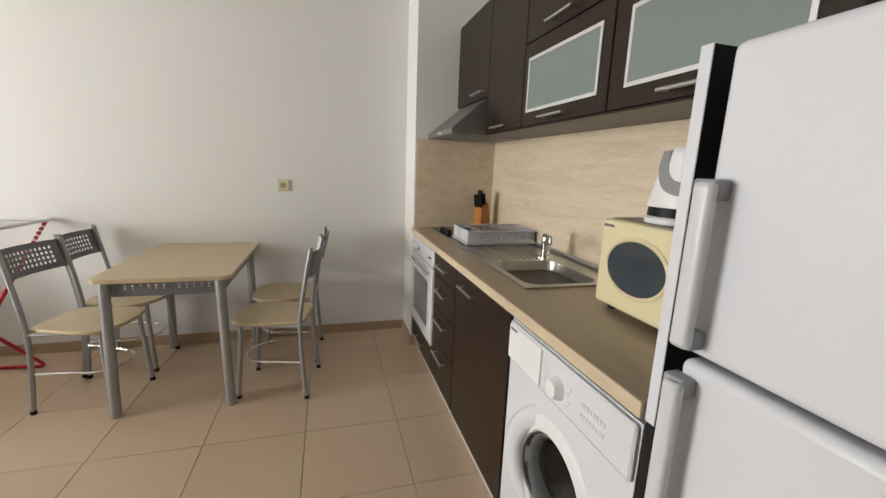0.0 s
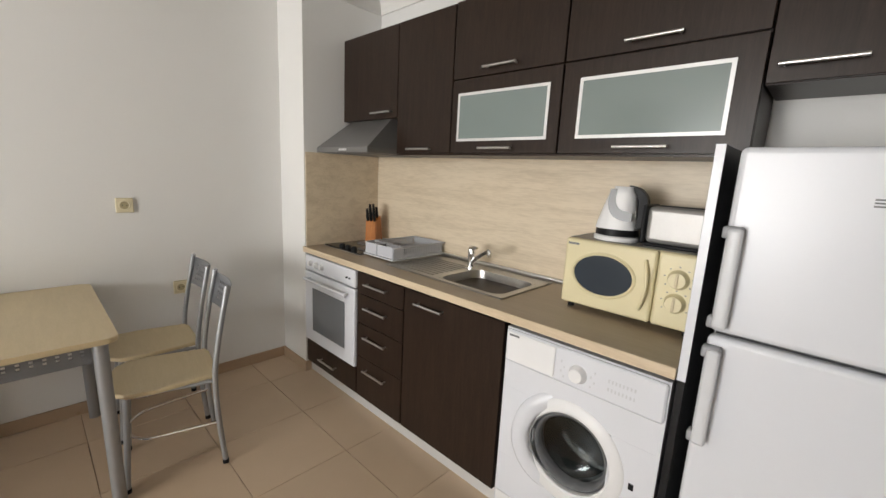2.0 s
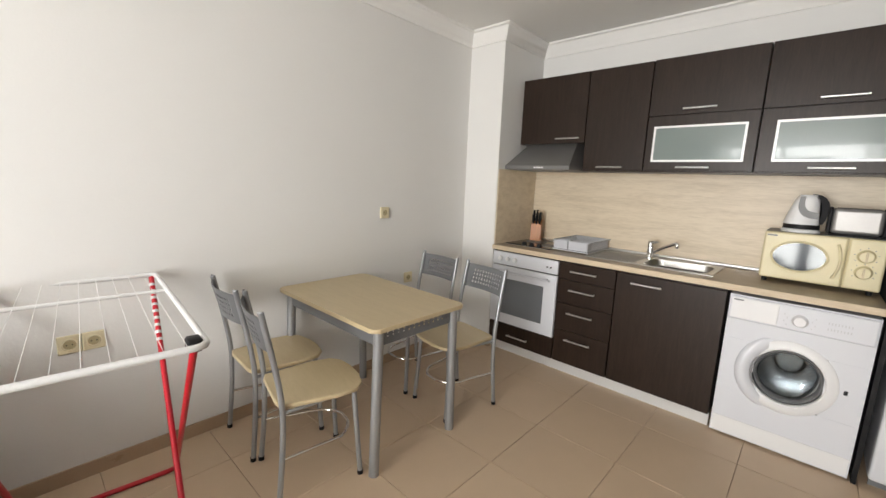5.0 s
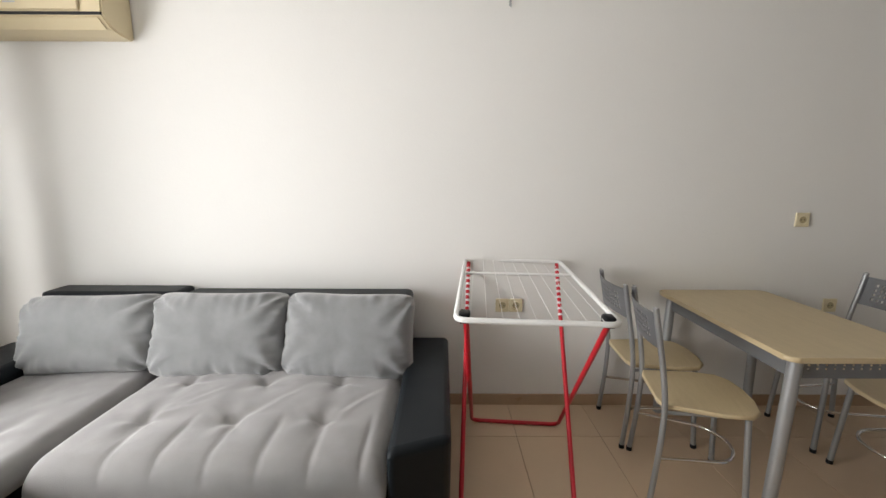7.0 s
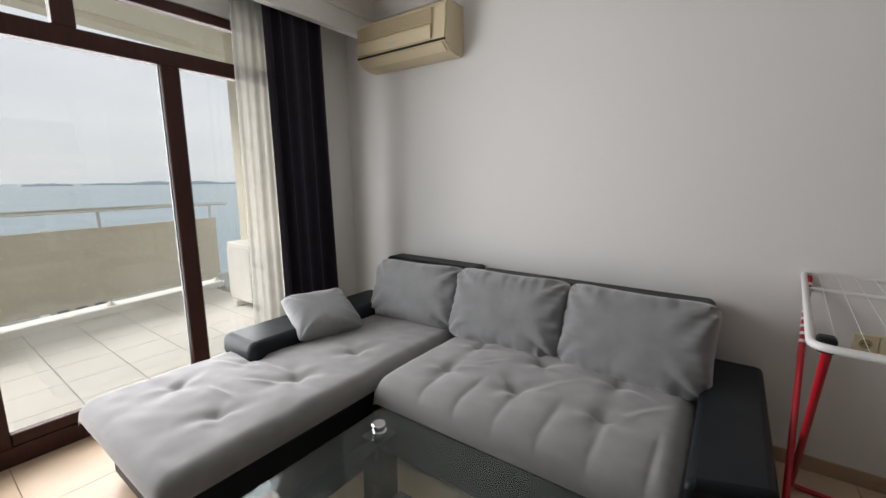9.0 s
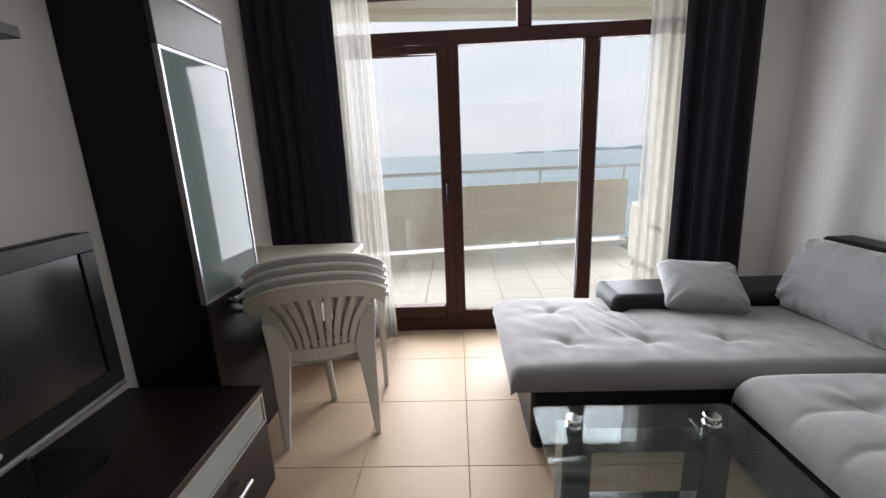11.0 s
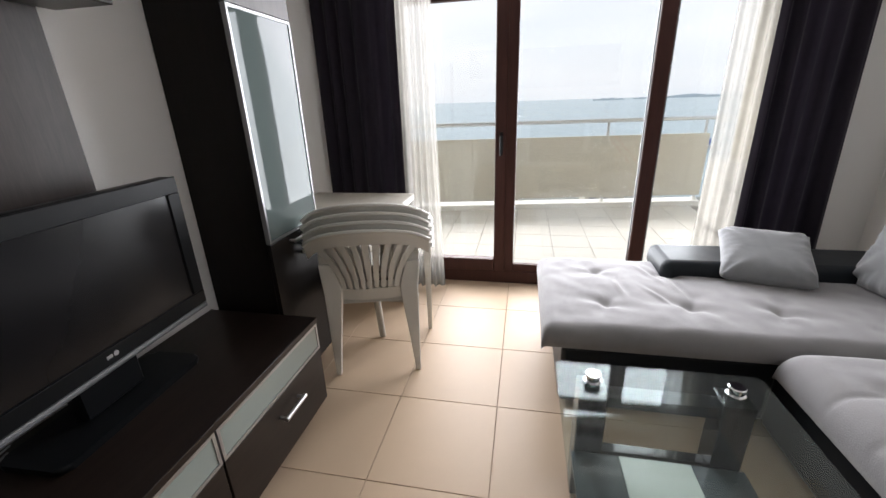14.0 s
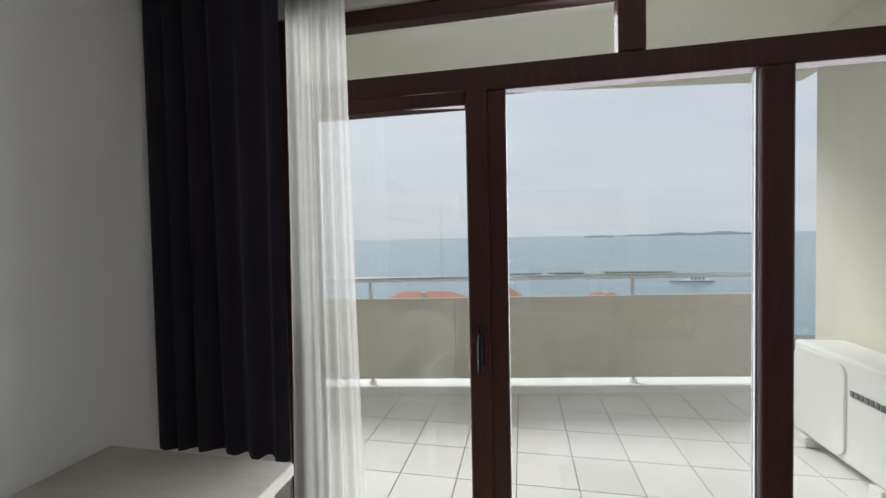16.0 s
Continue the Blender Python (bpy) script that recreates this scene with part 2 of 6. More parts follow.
def sheer_cloth(name, col):
    m = bpy.data.materials.new(name)
    m.use_nodes = True
    n, l = m.node_tree.nodes, m.node_tree.links
    n.remove(n["Principled BSDF"])
    t, d, tr, m1, m2 = (n.new(k) for k in ("ShaderNodeBsdfTransparent", "ShaderNodeBsdfDiffuse", "ShaderNodeBsdfTranslucent", "ShaderNodeMixShader", "ShaderNodeMixShader"))
    d.inputs[0].default_value = tr.inputs[0].default_value = (*col, 1)
    m1.inputs[0].default_value, m2.inputs[0].default_value = 0.55, 0.72
    l.new(d.outputs[0], m1.inputs[1])
    l.new(tr.outputs[0], m1.inputs[2])
    l.new(t.outputs[0], m2.inputs[1])
    l.new(m1.outputs[0], m2.inputs[2])
    wv, co, ma = n.new("ShaderNodeTexNoise"), n.new("ShaderNodeTexCoord"), n.new("ShaderNodeMath")
    wv.inputs["Scale"].default_value = 14
    l.new(co.outputs["Object"], wv.inputs["Vector"])
    ma.operation = "MULTIPLY_ADD"
    ma.inputs[1].default_value, ma.inputs[2].default_value = 0.16, 0.56
    l.new(wv.outputs[0], ma.inputs[0])
    l.new(ma.outputs[0], m2.inputs[0])
    l.new(m2.outputs[0], n["Material Output"].inputs[0])
    return m


WALL = mat("wall_paint", (0.772, 0.764, 0.74), 0.85, vary=0.025, scale=1.2, bump=0.12, bump_scale=90, fine=0.01, spec=0.3)
CEIL = mat("ceiling_paint", (0.8, 0.79, 0.76), 0.9, vary=0.02, scale=1.5, bump=0.06, bump_scale=80, spec=0.2)
PLASTER = mat("cornice_plaster", (0.84, 0.83, 0.8), 0.8, vary=0.02, scale=5, bump=0.05)
TILE = mat("floor_tile", (0.55, 0.415, 0.29), 0.42, vary=0.05, scale=7, fine=0.03, fine_scale=160, random=0.05, rough_vary=0.05, bump=0.02, bump_scale=220, spec=0.36)
GROUT = mat("grout", (0.36, 0.26, 0.18), 0.9, vary=0.15, scale=12)
SKIRT = mat("skirting_tile", (0.42, 0.30, 0.20), 0.3, vary=0.06, scale=8, fine=0.03)
T_TILE = mat("terrace_tile", (0.80, 0.785, 0.75), 0.55, vary=0.10, scale=5, fine=0.05, random=0.08, bump=0.05)
T_GROUT = mat("terrace_grout", (0.42, 0.40, 0.37), 0.9, vary=0.2, scale=10)
WENGE = wood("dark_wenge_laminate", (0.012, 0.007, 0.0045), (0.038, 0.022, 0.015), (6, 6, 0.6), 7, 0.36, 0.3, 0.75, 0.08, 0.3)
WENGE_B = wood("black_wenge_laminate", (0.005, 0.0042, 0.004), (0.013, 0.010, 0.009), (6, 6, 0.6), 7, 0.4, 0.3, 0.75, 0.08, 0.22)
ALU_DIM = mat("satin_aluminium", (0.40, 0.405, 0.41), 0.42, 0.85, vary=0.05, scale=12)
WENGE_H = wood("dark_wenge_laminate_level", (0.008, 0.0055, 0.0045), (0.024, 0.016, 0.0125), (0.6, 6, 6), 7, 0.34, 0.3, 0.75, 0.08, 0.3)
WENGE_GREY = wood("wenge_panel", (0.030, 0.024, 0.022), (0.070, 0.056, 0.050), (6, 6, 0.6), 7, 0.35, 0.3, 0.75, 0.08)
OAK = wood("pale_oak_laminate", (0.54, 0.435, 0.30), (0.72, 0.61, 0.455), (4, 0.8, 8), 2.6, 0.42, 0.30, 0.58, 0.02)
WORKTOP = wood("worktop_laminate", (0.37, 0.295, 0.21), (0.46, 0.375, 0.275), (5, 0.5, 5), 5, 0.36, 0.25, 0.75, 0.015)
WORKEDGE = wood("worktop_edge", (0.52, 0.41, 0.27), (0.68, 0.56, 0.40), (6, 0.5, 5), 6, 0.45, 0.3, 0.7, 0.02)
BEECH = wood("beech_laminate", (0.49, 0.39, 0.235), (0.57, 0.46, 0.285), (6, 0.7, 6), 6, 0.38, 0.3, 0.7, 0.02)
BLOCK = wood("knife_block_wood", (0.36, 0.12, 0.022), (0.52, 0.19, 0.04), (8, 8, 1), 5, 0.4)
ALU = mat("brushed_aluminium", (0.72, 0.72, 0.71), 0.32, 1.0, vary=0.05, scale=20, stretch=(1, 30, 30), fine=0.04)
ALU_MATT = mat("silver_painted_edge", (0.70, 0.70, 0.69), 0.45, 0.4, vary=0.03, scale=10)
CHROME = mat("chrome", (0.85, 0.85, 0.86), 0.08, 1.0, vary=0.02, rough_vary=0.03)
STEEL = mat("stainless_steel", (0.55, 0.54, 0.52), 0.30, 1.0, vary=0.03, scale=14, stretch=(1, 6, 1), fine=0.02, rough_vary=0.04)
DULL_STEEL = mat("brushed_toaster_steel", (0.40, 0.39, 0.375), 0.45, 0.6, vary=0.12, scale=9, fine=0.05)
PALE_MARK = mat("pale_print", (0.55, 0.56, 0.58), 0.5, vary=0.05)
DRUM = mat("drum_steel", (0.42, 0.43, 0.44), 0.24, 1.0, vary=0.12, scale=30, fine=0.1, fine_scale=220, bump=0.15, bump_scale=70)
GREY_METAL = mat("grey_powder_coat", (0.34, 0.35, 0.36), 0.38, 0.55, vary=0.05, scale=9, fine=0.03)
ENAMEL = mat("white_enamel", (0.685, 0.70, 0.735), 0.26, vary=0.004, scale=3, rough_vary=0.03, bump=0.01, bump_scale=300, spec=0.4)
WHITE_PL = mat("white_plastic", (0.78, 0.78, 0.78), 0.38, vary=0.02, scale=8)
RESIN = mat("garden_chair_resin", (0.66, 0.65, 0.60), 0.45, vary=0.06, scale=8, fine=0.03, bump=0.05, bump_scale=200)
CREAM = mat("cream_plastic", (0.72, 0.64, 0.40), 0.38, vary=0.03, scale=5)
CREAM_AC = mat("yellowed_plastic", (0.66, 0.56, 0.37), 0.42, vary=0.05, scale=4)
SOCKET = mat("ivory_socket_plastic", (0.70, 0.62, 0.42), 0.4, vary=0.02)
GREY_PL = mat("grey_plastic", (0.52, 0.53, 0.56), 0.45, vary=0.04, scale=10)
DGREY_PL = mat("dark_grey_plastic", (0.16, 0.165, 0.17), 0.45, vary=0.04, scale=10)
DGREY_LT = mat("mid_grey_plastic", (0.24, 0.245, 0.25), 0.35, vary=0.04, scale=10)
BLACK_PL = mat("black_plastic", (0.010, 0.010, 0.011), 0.5, vary=0.1, scale=12, spec=0.22)
BLACK_GL = mat("black_glass", (0.006, 0.006, 0.007), 0.07, vary=0.1, rough_vary=0.02)
SCREEN = mat("tv_screen", (0.008, 0.008, 0.009), 0.2, vary=0.05, rough_vary=0.03, spec=0.25)
OVEN_GL = mat("oven_door_glass", (0.16, 0.17, 0.18), 0.12, vary=0.1, scale=3, rough_vary=0.03)
FROST = mat("frosted_glass", (0.19, 0.235, 0.225), 0.22, vary=0.05, scale=3, rough_vary=0.05, coat=0.4)
SHELF_GL = mat("smoked_shelf_glass", (0.075, 0.09, 0.095), 0.12, vary=0.06, scale=3, rough_vary=0.03)
STRIP_GL = mat("frosted_shelf_strip", (0.60, 0.65, 0.585), 0.3, vary=0.04, scale=3)
FROST_TV = mat("frosted_drawer_glass", (0.27, 0.32, 0.30), 0.2, vary=0.05, scale=3, rough_vary=0.05)
RED = mat("red_enamel", (0.50, 0.012, 0.025), 0.35, vary=0.08, scale=10)
WHITE_COAT = mat("white_coated_wire", (0.74, 0.74, 0.73), 0.42, vary=0.03)
VELVET = mat("grey_velvet", (0.245, 0.238, 0.238), 0.85, vary=0.22, scale=7, fine=0.08, fine_scale=400, bump=0.25, bump_scale=260, sheen=0.6, spec=0.2)
VELVET2 = mat("grey_pillow_velvet", (0.222, 0.227, 0.232), 0.85, vary=0.22, scale=9, fine=0.07, fine_scale=400, bump=0.25, bump_scale=260, sheen=0.6, spec=0.2)
LEATHER = mat("black_leatherette", (0.0075, 0.0105, 0.0135), 0.44, vary=0.12, scale=9, bump=0.04, bump_scale=180, spec=0.22)
DRAPE = mat("dark_drape", (0.040, 0.034, 0.046), 0.9, vary=0.2, scale=8, fine=0.08, fine_scale=300, bump=0.1, bump_scale=300, sheen=0.12, spec=0.1)
SHEER = sheer_cloth("sheer_voile", (0.36, 0.35, 0.315))
BROWN = wood("mahogany_pvc", (0.040, 0.016, 0.013), (0.075, 0.030, 0.024), (5, 5, 0.5), 7, 0.5, 0.3, 0.75, 0.05, 0.22)
DOORWOOD = wood("brown_door_veneer", (0.06, 0.022, 0.012), (0.13, 0.05, 0.028), (6, 6, 0.5), 6, 0.4)
PANE = glass("window_glass", (0.97, 0.99, 0.985))
TABLE_GL = glass("table_glass", (0.90, 0.95, 0.94), gloss=(0.56, 0.60, 0.61), film=0.025)
VIT_GL = mat("cabinet_backed_glass", (0.115, 0.145, 0.14), 0.03, 0.0, vary=0.03, scale=2, rough_vary=0.01, spec=0.26)
BOWL_GL = glass("washer_door_glass", (0.5, 0.53, 0.54))
RENDER = mat("cream_render", (0.77, 0.73, 0.625), 0.9, vary=0.06, scale=1.5, fine=0.03, bump=0.2, bump_scale=120, spec=0.2)
PARAPET = mat("parapet_panel", (0.63, 0.60, 0.52), 0.85, vary=0.12, scale=2.5, stretch=(1, 1, 0.4), fine=0.04, bump=0.1, spec=0.2)
COPING = mat("white_coping", (0.82, 0.81, 0.78), 0.7, vary=0.06, scale=4)
GALV = mat("galvanised_tube", (0.62, 0.64, 0.66), 0.35, 0.8, vary=0.06, scale=12)
DESK = wood("whitewashed_desk", (0.44, 0.41, 0.35), (0.54, 0.51, 0.44), (3, 0.8, 3), 6, 0.5, 0.3, 0.7, 0.03)
# Terracotta with less saturation, haze over the distance being part of the colour.
TERRA = mat("terracotta_roof", (0.40, 0.19, 0.12), 0.85, vary=0.2, scale=2, fine=0.1)
FACADE = mat("far_facade", (0.62, 0.58, 0.50), 0.9, vary=0.1, scale=0.6)
FOLIAGE = mat("far_foliage", (0.06, 0.085, 0.04), 0.9, vary=0.35, scale=2)
LAND = mat("far_land", (0.20, 0.21, 0.19), 0.95, vary=0.3, scale=0.02)
# Islands are paled to blue-grey: the distance haze is painted into this colour.
ISLAND = mat("island_haze_tone", (0.58, 0.65, 0.70), 0.95, vary=0.1, scale=0.01)
BLUE = mat("blue_patterned_sleeve", (0.02, 0.06, 0.32), 0.5, vary=0.5, scale=60)
MAGENTA = mat("magenta_plastic", (0.30, 0.02, 0.09), 0.4, vary=0.05)
TV_BLACK = mat("satin_black_tv", (0.0065, 0.0075, 0.0085), 0.38, vary=0.08, scale=10, spec=0.16)
# Socket ivory, darkened to paint the shade inside the round recess.
RECESS_SHADE = mat("socket_recess_shade", (0.40, 0.34, 0.20), 0.5, vary=0.05)
MICRO_GL = mat("microwave_door_glass", (0.05, 0.06, 0.072), 0.07, vary=0.1, scale=4, rough_vary=0.04)
METAL_TOP = mat("grey_microwave_lid", (0.30, 0.29, 0.27), 0.45, 0.3, vary=0.05, scale=6)
HANDLE_GREY = mat("pale_handle_plastic", (0.62, 0.63, 0.65), 0.35, vary=0.02)
HANDLE_END = mat("handle_bracket_plastic", (0.33, 0.335, 0.35), 0.45, vary=0.03)
GREY_PANEL = mat("grey_pierced_steel", (0.17, 0.175, 0.185), 0.42, 0.3, vary=0.05, scale=9, fine=0.03)
HOOD = mat("grey_hood_paint", (0.20, 0.195, 0.19), 0.4, 0.4, vary=0.06, scale=6, fine=0.03)
SLOT_SHADE = mat("painted_slot_shade", (0.01, 0.01, 0.01), 0.8, vary=0.1)


def sea_material():
    m = bpy.data.materials.new("sea_water")
    m.use_nodes = True
    n, l = m.node_tree.nodes, m.node_tree.links
    b = n["Principled BSDF"]
    b.inputs["Roughness"].default_value = 0.28
    co, ns, bp, r = n.new("ShaderNodeTexCoord"), n.new("ShaderNodeTexNoise"), n.new("ShaderNodeBump"), n.new("ShaderNodeValToRGB")
    ns.inputs["Scale"].default_value, ns.inputs["Detail"].default_value = 0.02, 8
    l.new(co.outputs["Object"], ns.inputs["Vector"])
    l.new(ns.outputs[0], r.inputs[0])
    # both water tones are lightened, so the colour holds some of the haze
    r.color_ramp.elements[0].color, r.color_ramp.elements[1].color = (0.17, 0.25, 0.285, 1), (0.23, 0.31, 0.34, 1)
    l.new(r.outputs[0], b.inputs["Base Color"])
    n2 = n.new("ShaderNodeTexNoise")
    n2.inputs["Scale"].default_value, n2.inputs["Detail"].default_value = 0.6, 6
    l.new(co.outputs["Object"], n2.inputs["Vector"])
    l.new(n2.outputs[0], bp.inputs["Height"])
    bp.inputs["Strength"].default_value, bp.inputs["Distance"].default_value = 0.5, 0.6
    l.new(bp.outputs[0], b.inputs["Normal"])
    return m


SEA = sea_material()


def wpart(name, bm, material, parent, label=""):
    """A part whose mesh is given in the room's coordinates."""
    root = parent
    while root.parent:
        root = root.parent
    bmesh.ops.transform(bm, matrix=root.matrix_basis.inverted(), verts=bm.verts)
    return part(name, bm, material, parent, label)


def bx(x0, x1, y0, y1, z0, z1, bev=0.0, seg=1):
    return box(B(), x0, x1, y0, y1, z0, z1, bev, seg)


# ---------- the room ----------
XE, XW, YN, YS, ZC = 1.70, -4.72, 3.36, -0.12, 2.63
Y_HALL, X_END = -1.6, -0.55

floor_bed = structure("floor", prism(B(), [(XW - 0.12, YS - 0.12), (X_END - 0.1, YS - 0.12), (X_END - 0.1, Y_HALL - 0.1), (2.35, Y_HALL - 0.1), (2.35, YS - 0.1), (XE + 0.12, YS - 0.1), (XE + 0.12, YN + 0.12), (XW - 0.12, YN + 0.12)], -0.12, -0.006), GROUT, "beige ceramic tile floor with dark joints", "floor")
structure("wall_north", bx(XW - 0.2, XE + 0.2, YN, YN + 0.15, -0.05, ZC), WALL, "plain off-white painted wall behind sofa and table", "wall")
structure("wall_south", bx(XW - 0.2, X_END, YS - 0.15, YS, -0.05, ZC), WALL, "off-white painted wall behind the television unit", "wall")
structure("wall_east", bx(XE, XE + 0.15, -0.20, YN, -0.05, ZC), WALL, "off-white painted wall behind the kitchen units", "wall")
structure("wall_pier", bx(1.095, XE, 3.02, YN, -0.05, ZC), WALL, "off-white painted pier beside the oven", "wall")
structure("wall_hall_west", bx(X_END - 0.15, X_END, Y_HALL, YS - 0.15, -0.05, ZC), WALL, "plain off-white hall wall", "wall")
structure("wall_hall_south", bx(X_END - 0.15, 2.35, Y_HALL - 0.15, Y_HALL, -0.05, ZC), WALL, "plain off-white hall wall", "wall")
structure("wall_hall_east", bx(2.2, 2.35, Y_HALL, -0.35, -0.05, ZC), WALL, "plain off-white hall wall", "wall")
structure("wall_hall_north", bx(XE + 0.15, 2.35, -0.35, -0.20, -0.05, ZC), WALL, "plain off-white wall beside the fridge", "wall")
structure("ceiling", bx(XW - 0.2, 2.35, Y_HALL - 0.15, YN + 0.15, ZC, ZC + 0.15), CEIL, "white painted ceiling", "ceiling")

# window wall with one large opening
WY0, WY1, WZ1 = 0.30, 2.78, 2.335
bm = B()
box(bm, XW - 0.2, XW, YS, WY0, -0.05, ZC)
box(bm, XW - 0.2, XW, WY1, YN, -0.05, ZC)
box(bm, XW - 0.2, XW, WY0, WY1, WZ1, ZC)
structure("wall_west", bm, WALL, "off-white wall around the balcony doors", "wall")


def cornice(name, a, b, inward, m0=0, m1=0):
    """Stepped plaster moulding along the top of a wall from a to b; m0, m1 mitre its ends (1 outer corner, -1 inner)."""
    prof = [(0, -0.105), (0.012, -0.105), (0.016, -0.085), (0.03, -0.075), (0.034, -0.055), (0.055, -0.035), (0.062, -0.018), (0.085, -0.012), (0.088, 0.0), (0, 0.0)]
    a, b, u = Vector((*a, ZC - 0.001)), Vector((*b, ZC - 0.001)), Vector((*inward, 0))
    run = (b - a).normalized()
    bm = B()
    r0 = [bm.verts.new(a + u * (d + 0.001) - run * m0 * d + Vector((0, 0, h))) for d, h in prof]
    r1 = [bm.verts.new(b + u * (d + 0.001) + run * m1 * d + Vector((0, 0, h))) for d, h in prof]
    for i in range(len(prof)):
        j = (i + 1) % len(prof)
        bm.faces.new((r0[i], r0[j], r1[j], r1[i]))
    bm.faces.new(r0)
    bm.faces.new(list(reversed(r1)))
    structure(name, bm, PLASTER, "white stepped plaster cornice", "cornice")


X_PEL = -4.42
cornice("trim_cornice_north", (X_PEL, YN), (1.095, YN), (0, -1), -1, -1)
cornice("trim_cornice_south", (X_PEL, YS), (X_END, YS), (0, 1), -1, 0)
cornice("trim_cornice_east", (XE, -0.2), (XE, 3.02), (-1, 0), 0, -1)
cornice("trim_cornice_pier_side", (1.095, 3.02), (XE, 3.02), (0, -1), 1, -1)
cornice("trim_cornice_pier_front", (1.095, 3.02), (1.095, YN), (-1, 0), 1, -1)
cornice("trim_cornice_pelmet", (X_PEL, YS), (X_PEL, YN), (1, 0), -1, -1)
structure("trim_pelmet", bx(X_PEL - 0.06, X_PEL, YS, YN, ZC - 0.24, ZC - 0.002), PLASTER, "white pelmet hiding the curtain rail", "pelmet")

# skirting
for i, (x0, x1, y0, y1) in enumerate(((X_PEL, 1.083, YN - 0.010, YN), (1.083, 1.095, 3.008, YN), (1.095, 1.13, 3.010, 3.02),
                                      (X_END - 0.0, -1.2, YS, YS + 0.01), (XE - 0.01, XE, -0.2, 0.1))):
    structure("baseboard", bx(min(x0, x1), max(x0, x1), y0, y1, -0.004, 0.072, 0.002), SKIRT, "beige ceramic skirting tile", "skirting")

# brown door in the hall, past the fridge
bm = B()
box(bm, 1.86, 2.19, -0.40, -0.352, 0, 2.10, 0.004)
door = thing("door_1", "brown veneered inner door in its frame", "door", (1.95, -0.376, 0))
tagged(door, kind="structure")
wpart("door_leaf", bm, DOORWOOD, door)
wpart("door_frame", bx(1.80, 1.858, -0.41, -0.352, 0, 2.14, 0.004), DOORWOOD, door)

# ---------- glazed balcony front ----------
FX0, FX1 = -4.80, -4.735
win = thing("window_1", "brown framed balcony window with door and top lights", "window", (-4.77, 1.54, 0))
tagged(win, kind="structure")


def bar(name, y0, y1, z0, z1, x0=FX0, x1=FX1, parent=None):
    return wpart(name, bx(x0, x1, y0, y1, z0, z1, 0.006, 2), BROWN, parent or win)


bar("window_frame", WY0, 0.37, 0.0, WZ1)
bar("window_frame", 2.71, WY1, 0.0, WZ1)
bar("window_frame", 0.37, 2.71, 2.275, WZ1)
bar("window_frame", 0.37, 2.71, 0.0, 0.095)
bar("transom_bar", 0.37, 2.71, 1.985, 2.075)
bar("mullion", 1.125, 1.197, 0.095, 1.985)
bar("mullion", 2.010, 2.102, 0.095, 1.985)
bar("transom_post", 1.578, 1.668, 2.075, 2.275)
for y0, y1, z0, z1 in ((1.197, 2.010, 0.095, 0.155), (2.102, 2.71, 0.095, 0.155)):
    bar("glazing_bead", y0, y1, z0, z1, FX0 + 0.012, FX1 - 0.008)
for y0, y1, z0, z1 in ((1.197, 2.010, 0.155, 1.985), (2.102, 2.71, 0.155, 1.985), (0.37, 1.578, 2.075, 2.275), (1.668, 2.71, 2.075, 2.275)):
    p = wpart("pane", bx(-4.772, -4.764, y0 - 0.004, y1 + 0.004, z0 - 0.004, z1 + 0.004), PANE, win)
    p.visible_shadow = False
# rubber seals against the fixed panes
for y in (1.999, 2.104):
    wpart("seal", bx(-4.762, -4.752, y, y + 0.008, 0.155, 1.985), DGREY_PL, win)
sash = thing("door_2", "brown framed glazed balcony door, closed", "door", (-4.75, 0.75, 0.1))
tagged(sash, kind="structure")
for y0, y1, z0, z1 in ((0.36, 0.44, 0.10, 1.99), (1.052, 1.132, 0.10, 1.99), (0.44, 1.052, 0.10, 0.198), (0.44, 1.052, 1.935, 1.99)):
    wpart("sash", bx(-4.79, -4.715, y0, y1, z0, z1, 0.008, 2), BROWN, sash)
p = wpart("pane", bx(-4.768, -4.760, 0.436, 1.056, 0.194, 1.939), PANE, sash)
p.visible_shadow = False
bm = B()
box(bm, -4.715, -4.703, 1.083, 1.108, 0.98, 1.13, 0.004)
tube(bm, rounded([(-4.703, 1.096, 1.10), (-4.668, 1.096, 1.10), (-4.662, 1.096, 0.98)], 0.02), 0.008, 8)
wpart("door_handle", bm, BLACK_PL, sash, "dark lever handle")

# ---------- terrace ----------
def rail_x(y):
    return -6.80 - 0.155 * y


TY0, TY1 = -3.2, 3.45
structure("terrace_slab", prism(B(), [(-4.92, TY0), (-4.92, TY1), (rail_x(TY1) - 0.25, TY1), (rail_x(TY0) - 0.25, TY0)][::-1], -0.3, -0.008), T_GROUT, "concrete terrace slab under pale tiles", "terrace")
structure("wall_terrace", bx(-6.82, -4.92, TY1, TY1 + 0.25, -0.3, 2.929), RENDER, "cream rendered side wall of the terrace", "wall")
structure("wall_outer", bx(-4.925, -4.9201, TY0, WY0 - 0.0, -0.3, 2.929), RENDER, "cream rendered outer wall", "wall")
structure("wall_outer_b", bx(-4.925, -4.9201, WY1, TY1, -0.3, 2.929), RENDER, "cream rendered outer wall", "wall")
structure("wall_outer_c", bx(-4.925, -4.9201, WY0, WY1, WZ1, 2.929), RENDER, "cream rendered outer wall", "wall")
structure("wall_terrace_far", bx(-6.3, -4.92, TY0 - 0.25, TY0, -0.3, 2.929), RENDER, "cream rendered far wall of the terrace", "wall")
bm = prism(B(), [(-4.92, TY0 - 0.25), (-4.92, TY1 + 0.4), (rail_x(TY1) - 0.35, TY1 + 0.4), (rail_x(TY0) - 0.35, TY0 - 0.25)][::-1], 2.93, 3.20)
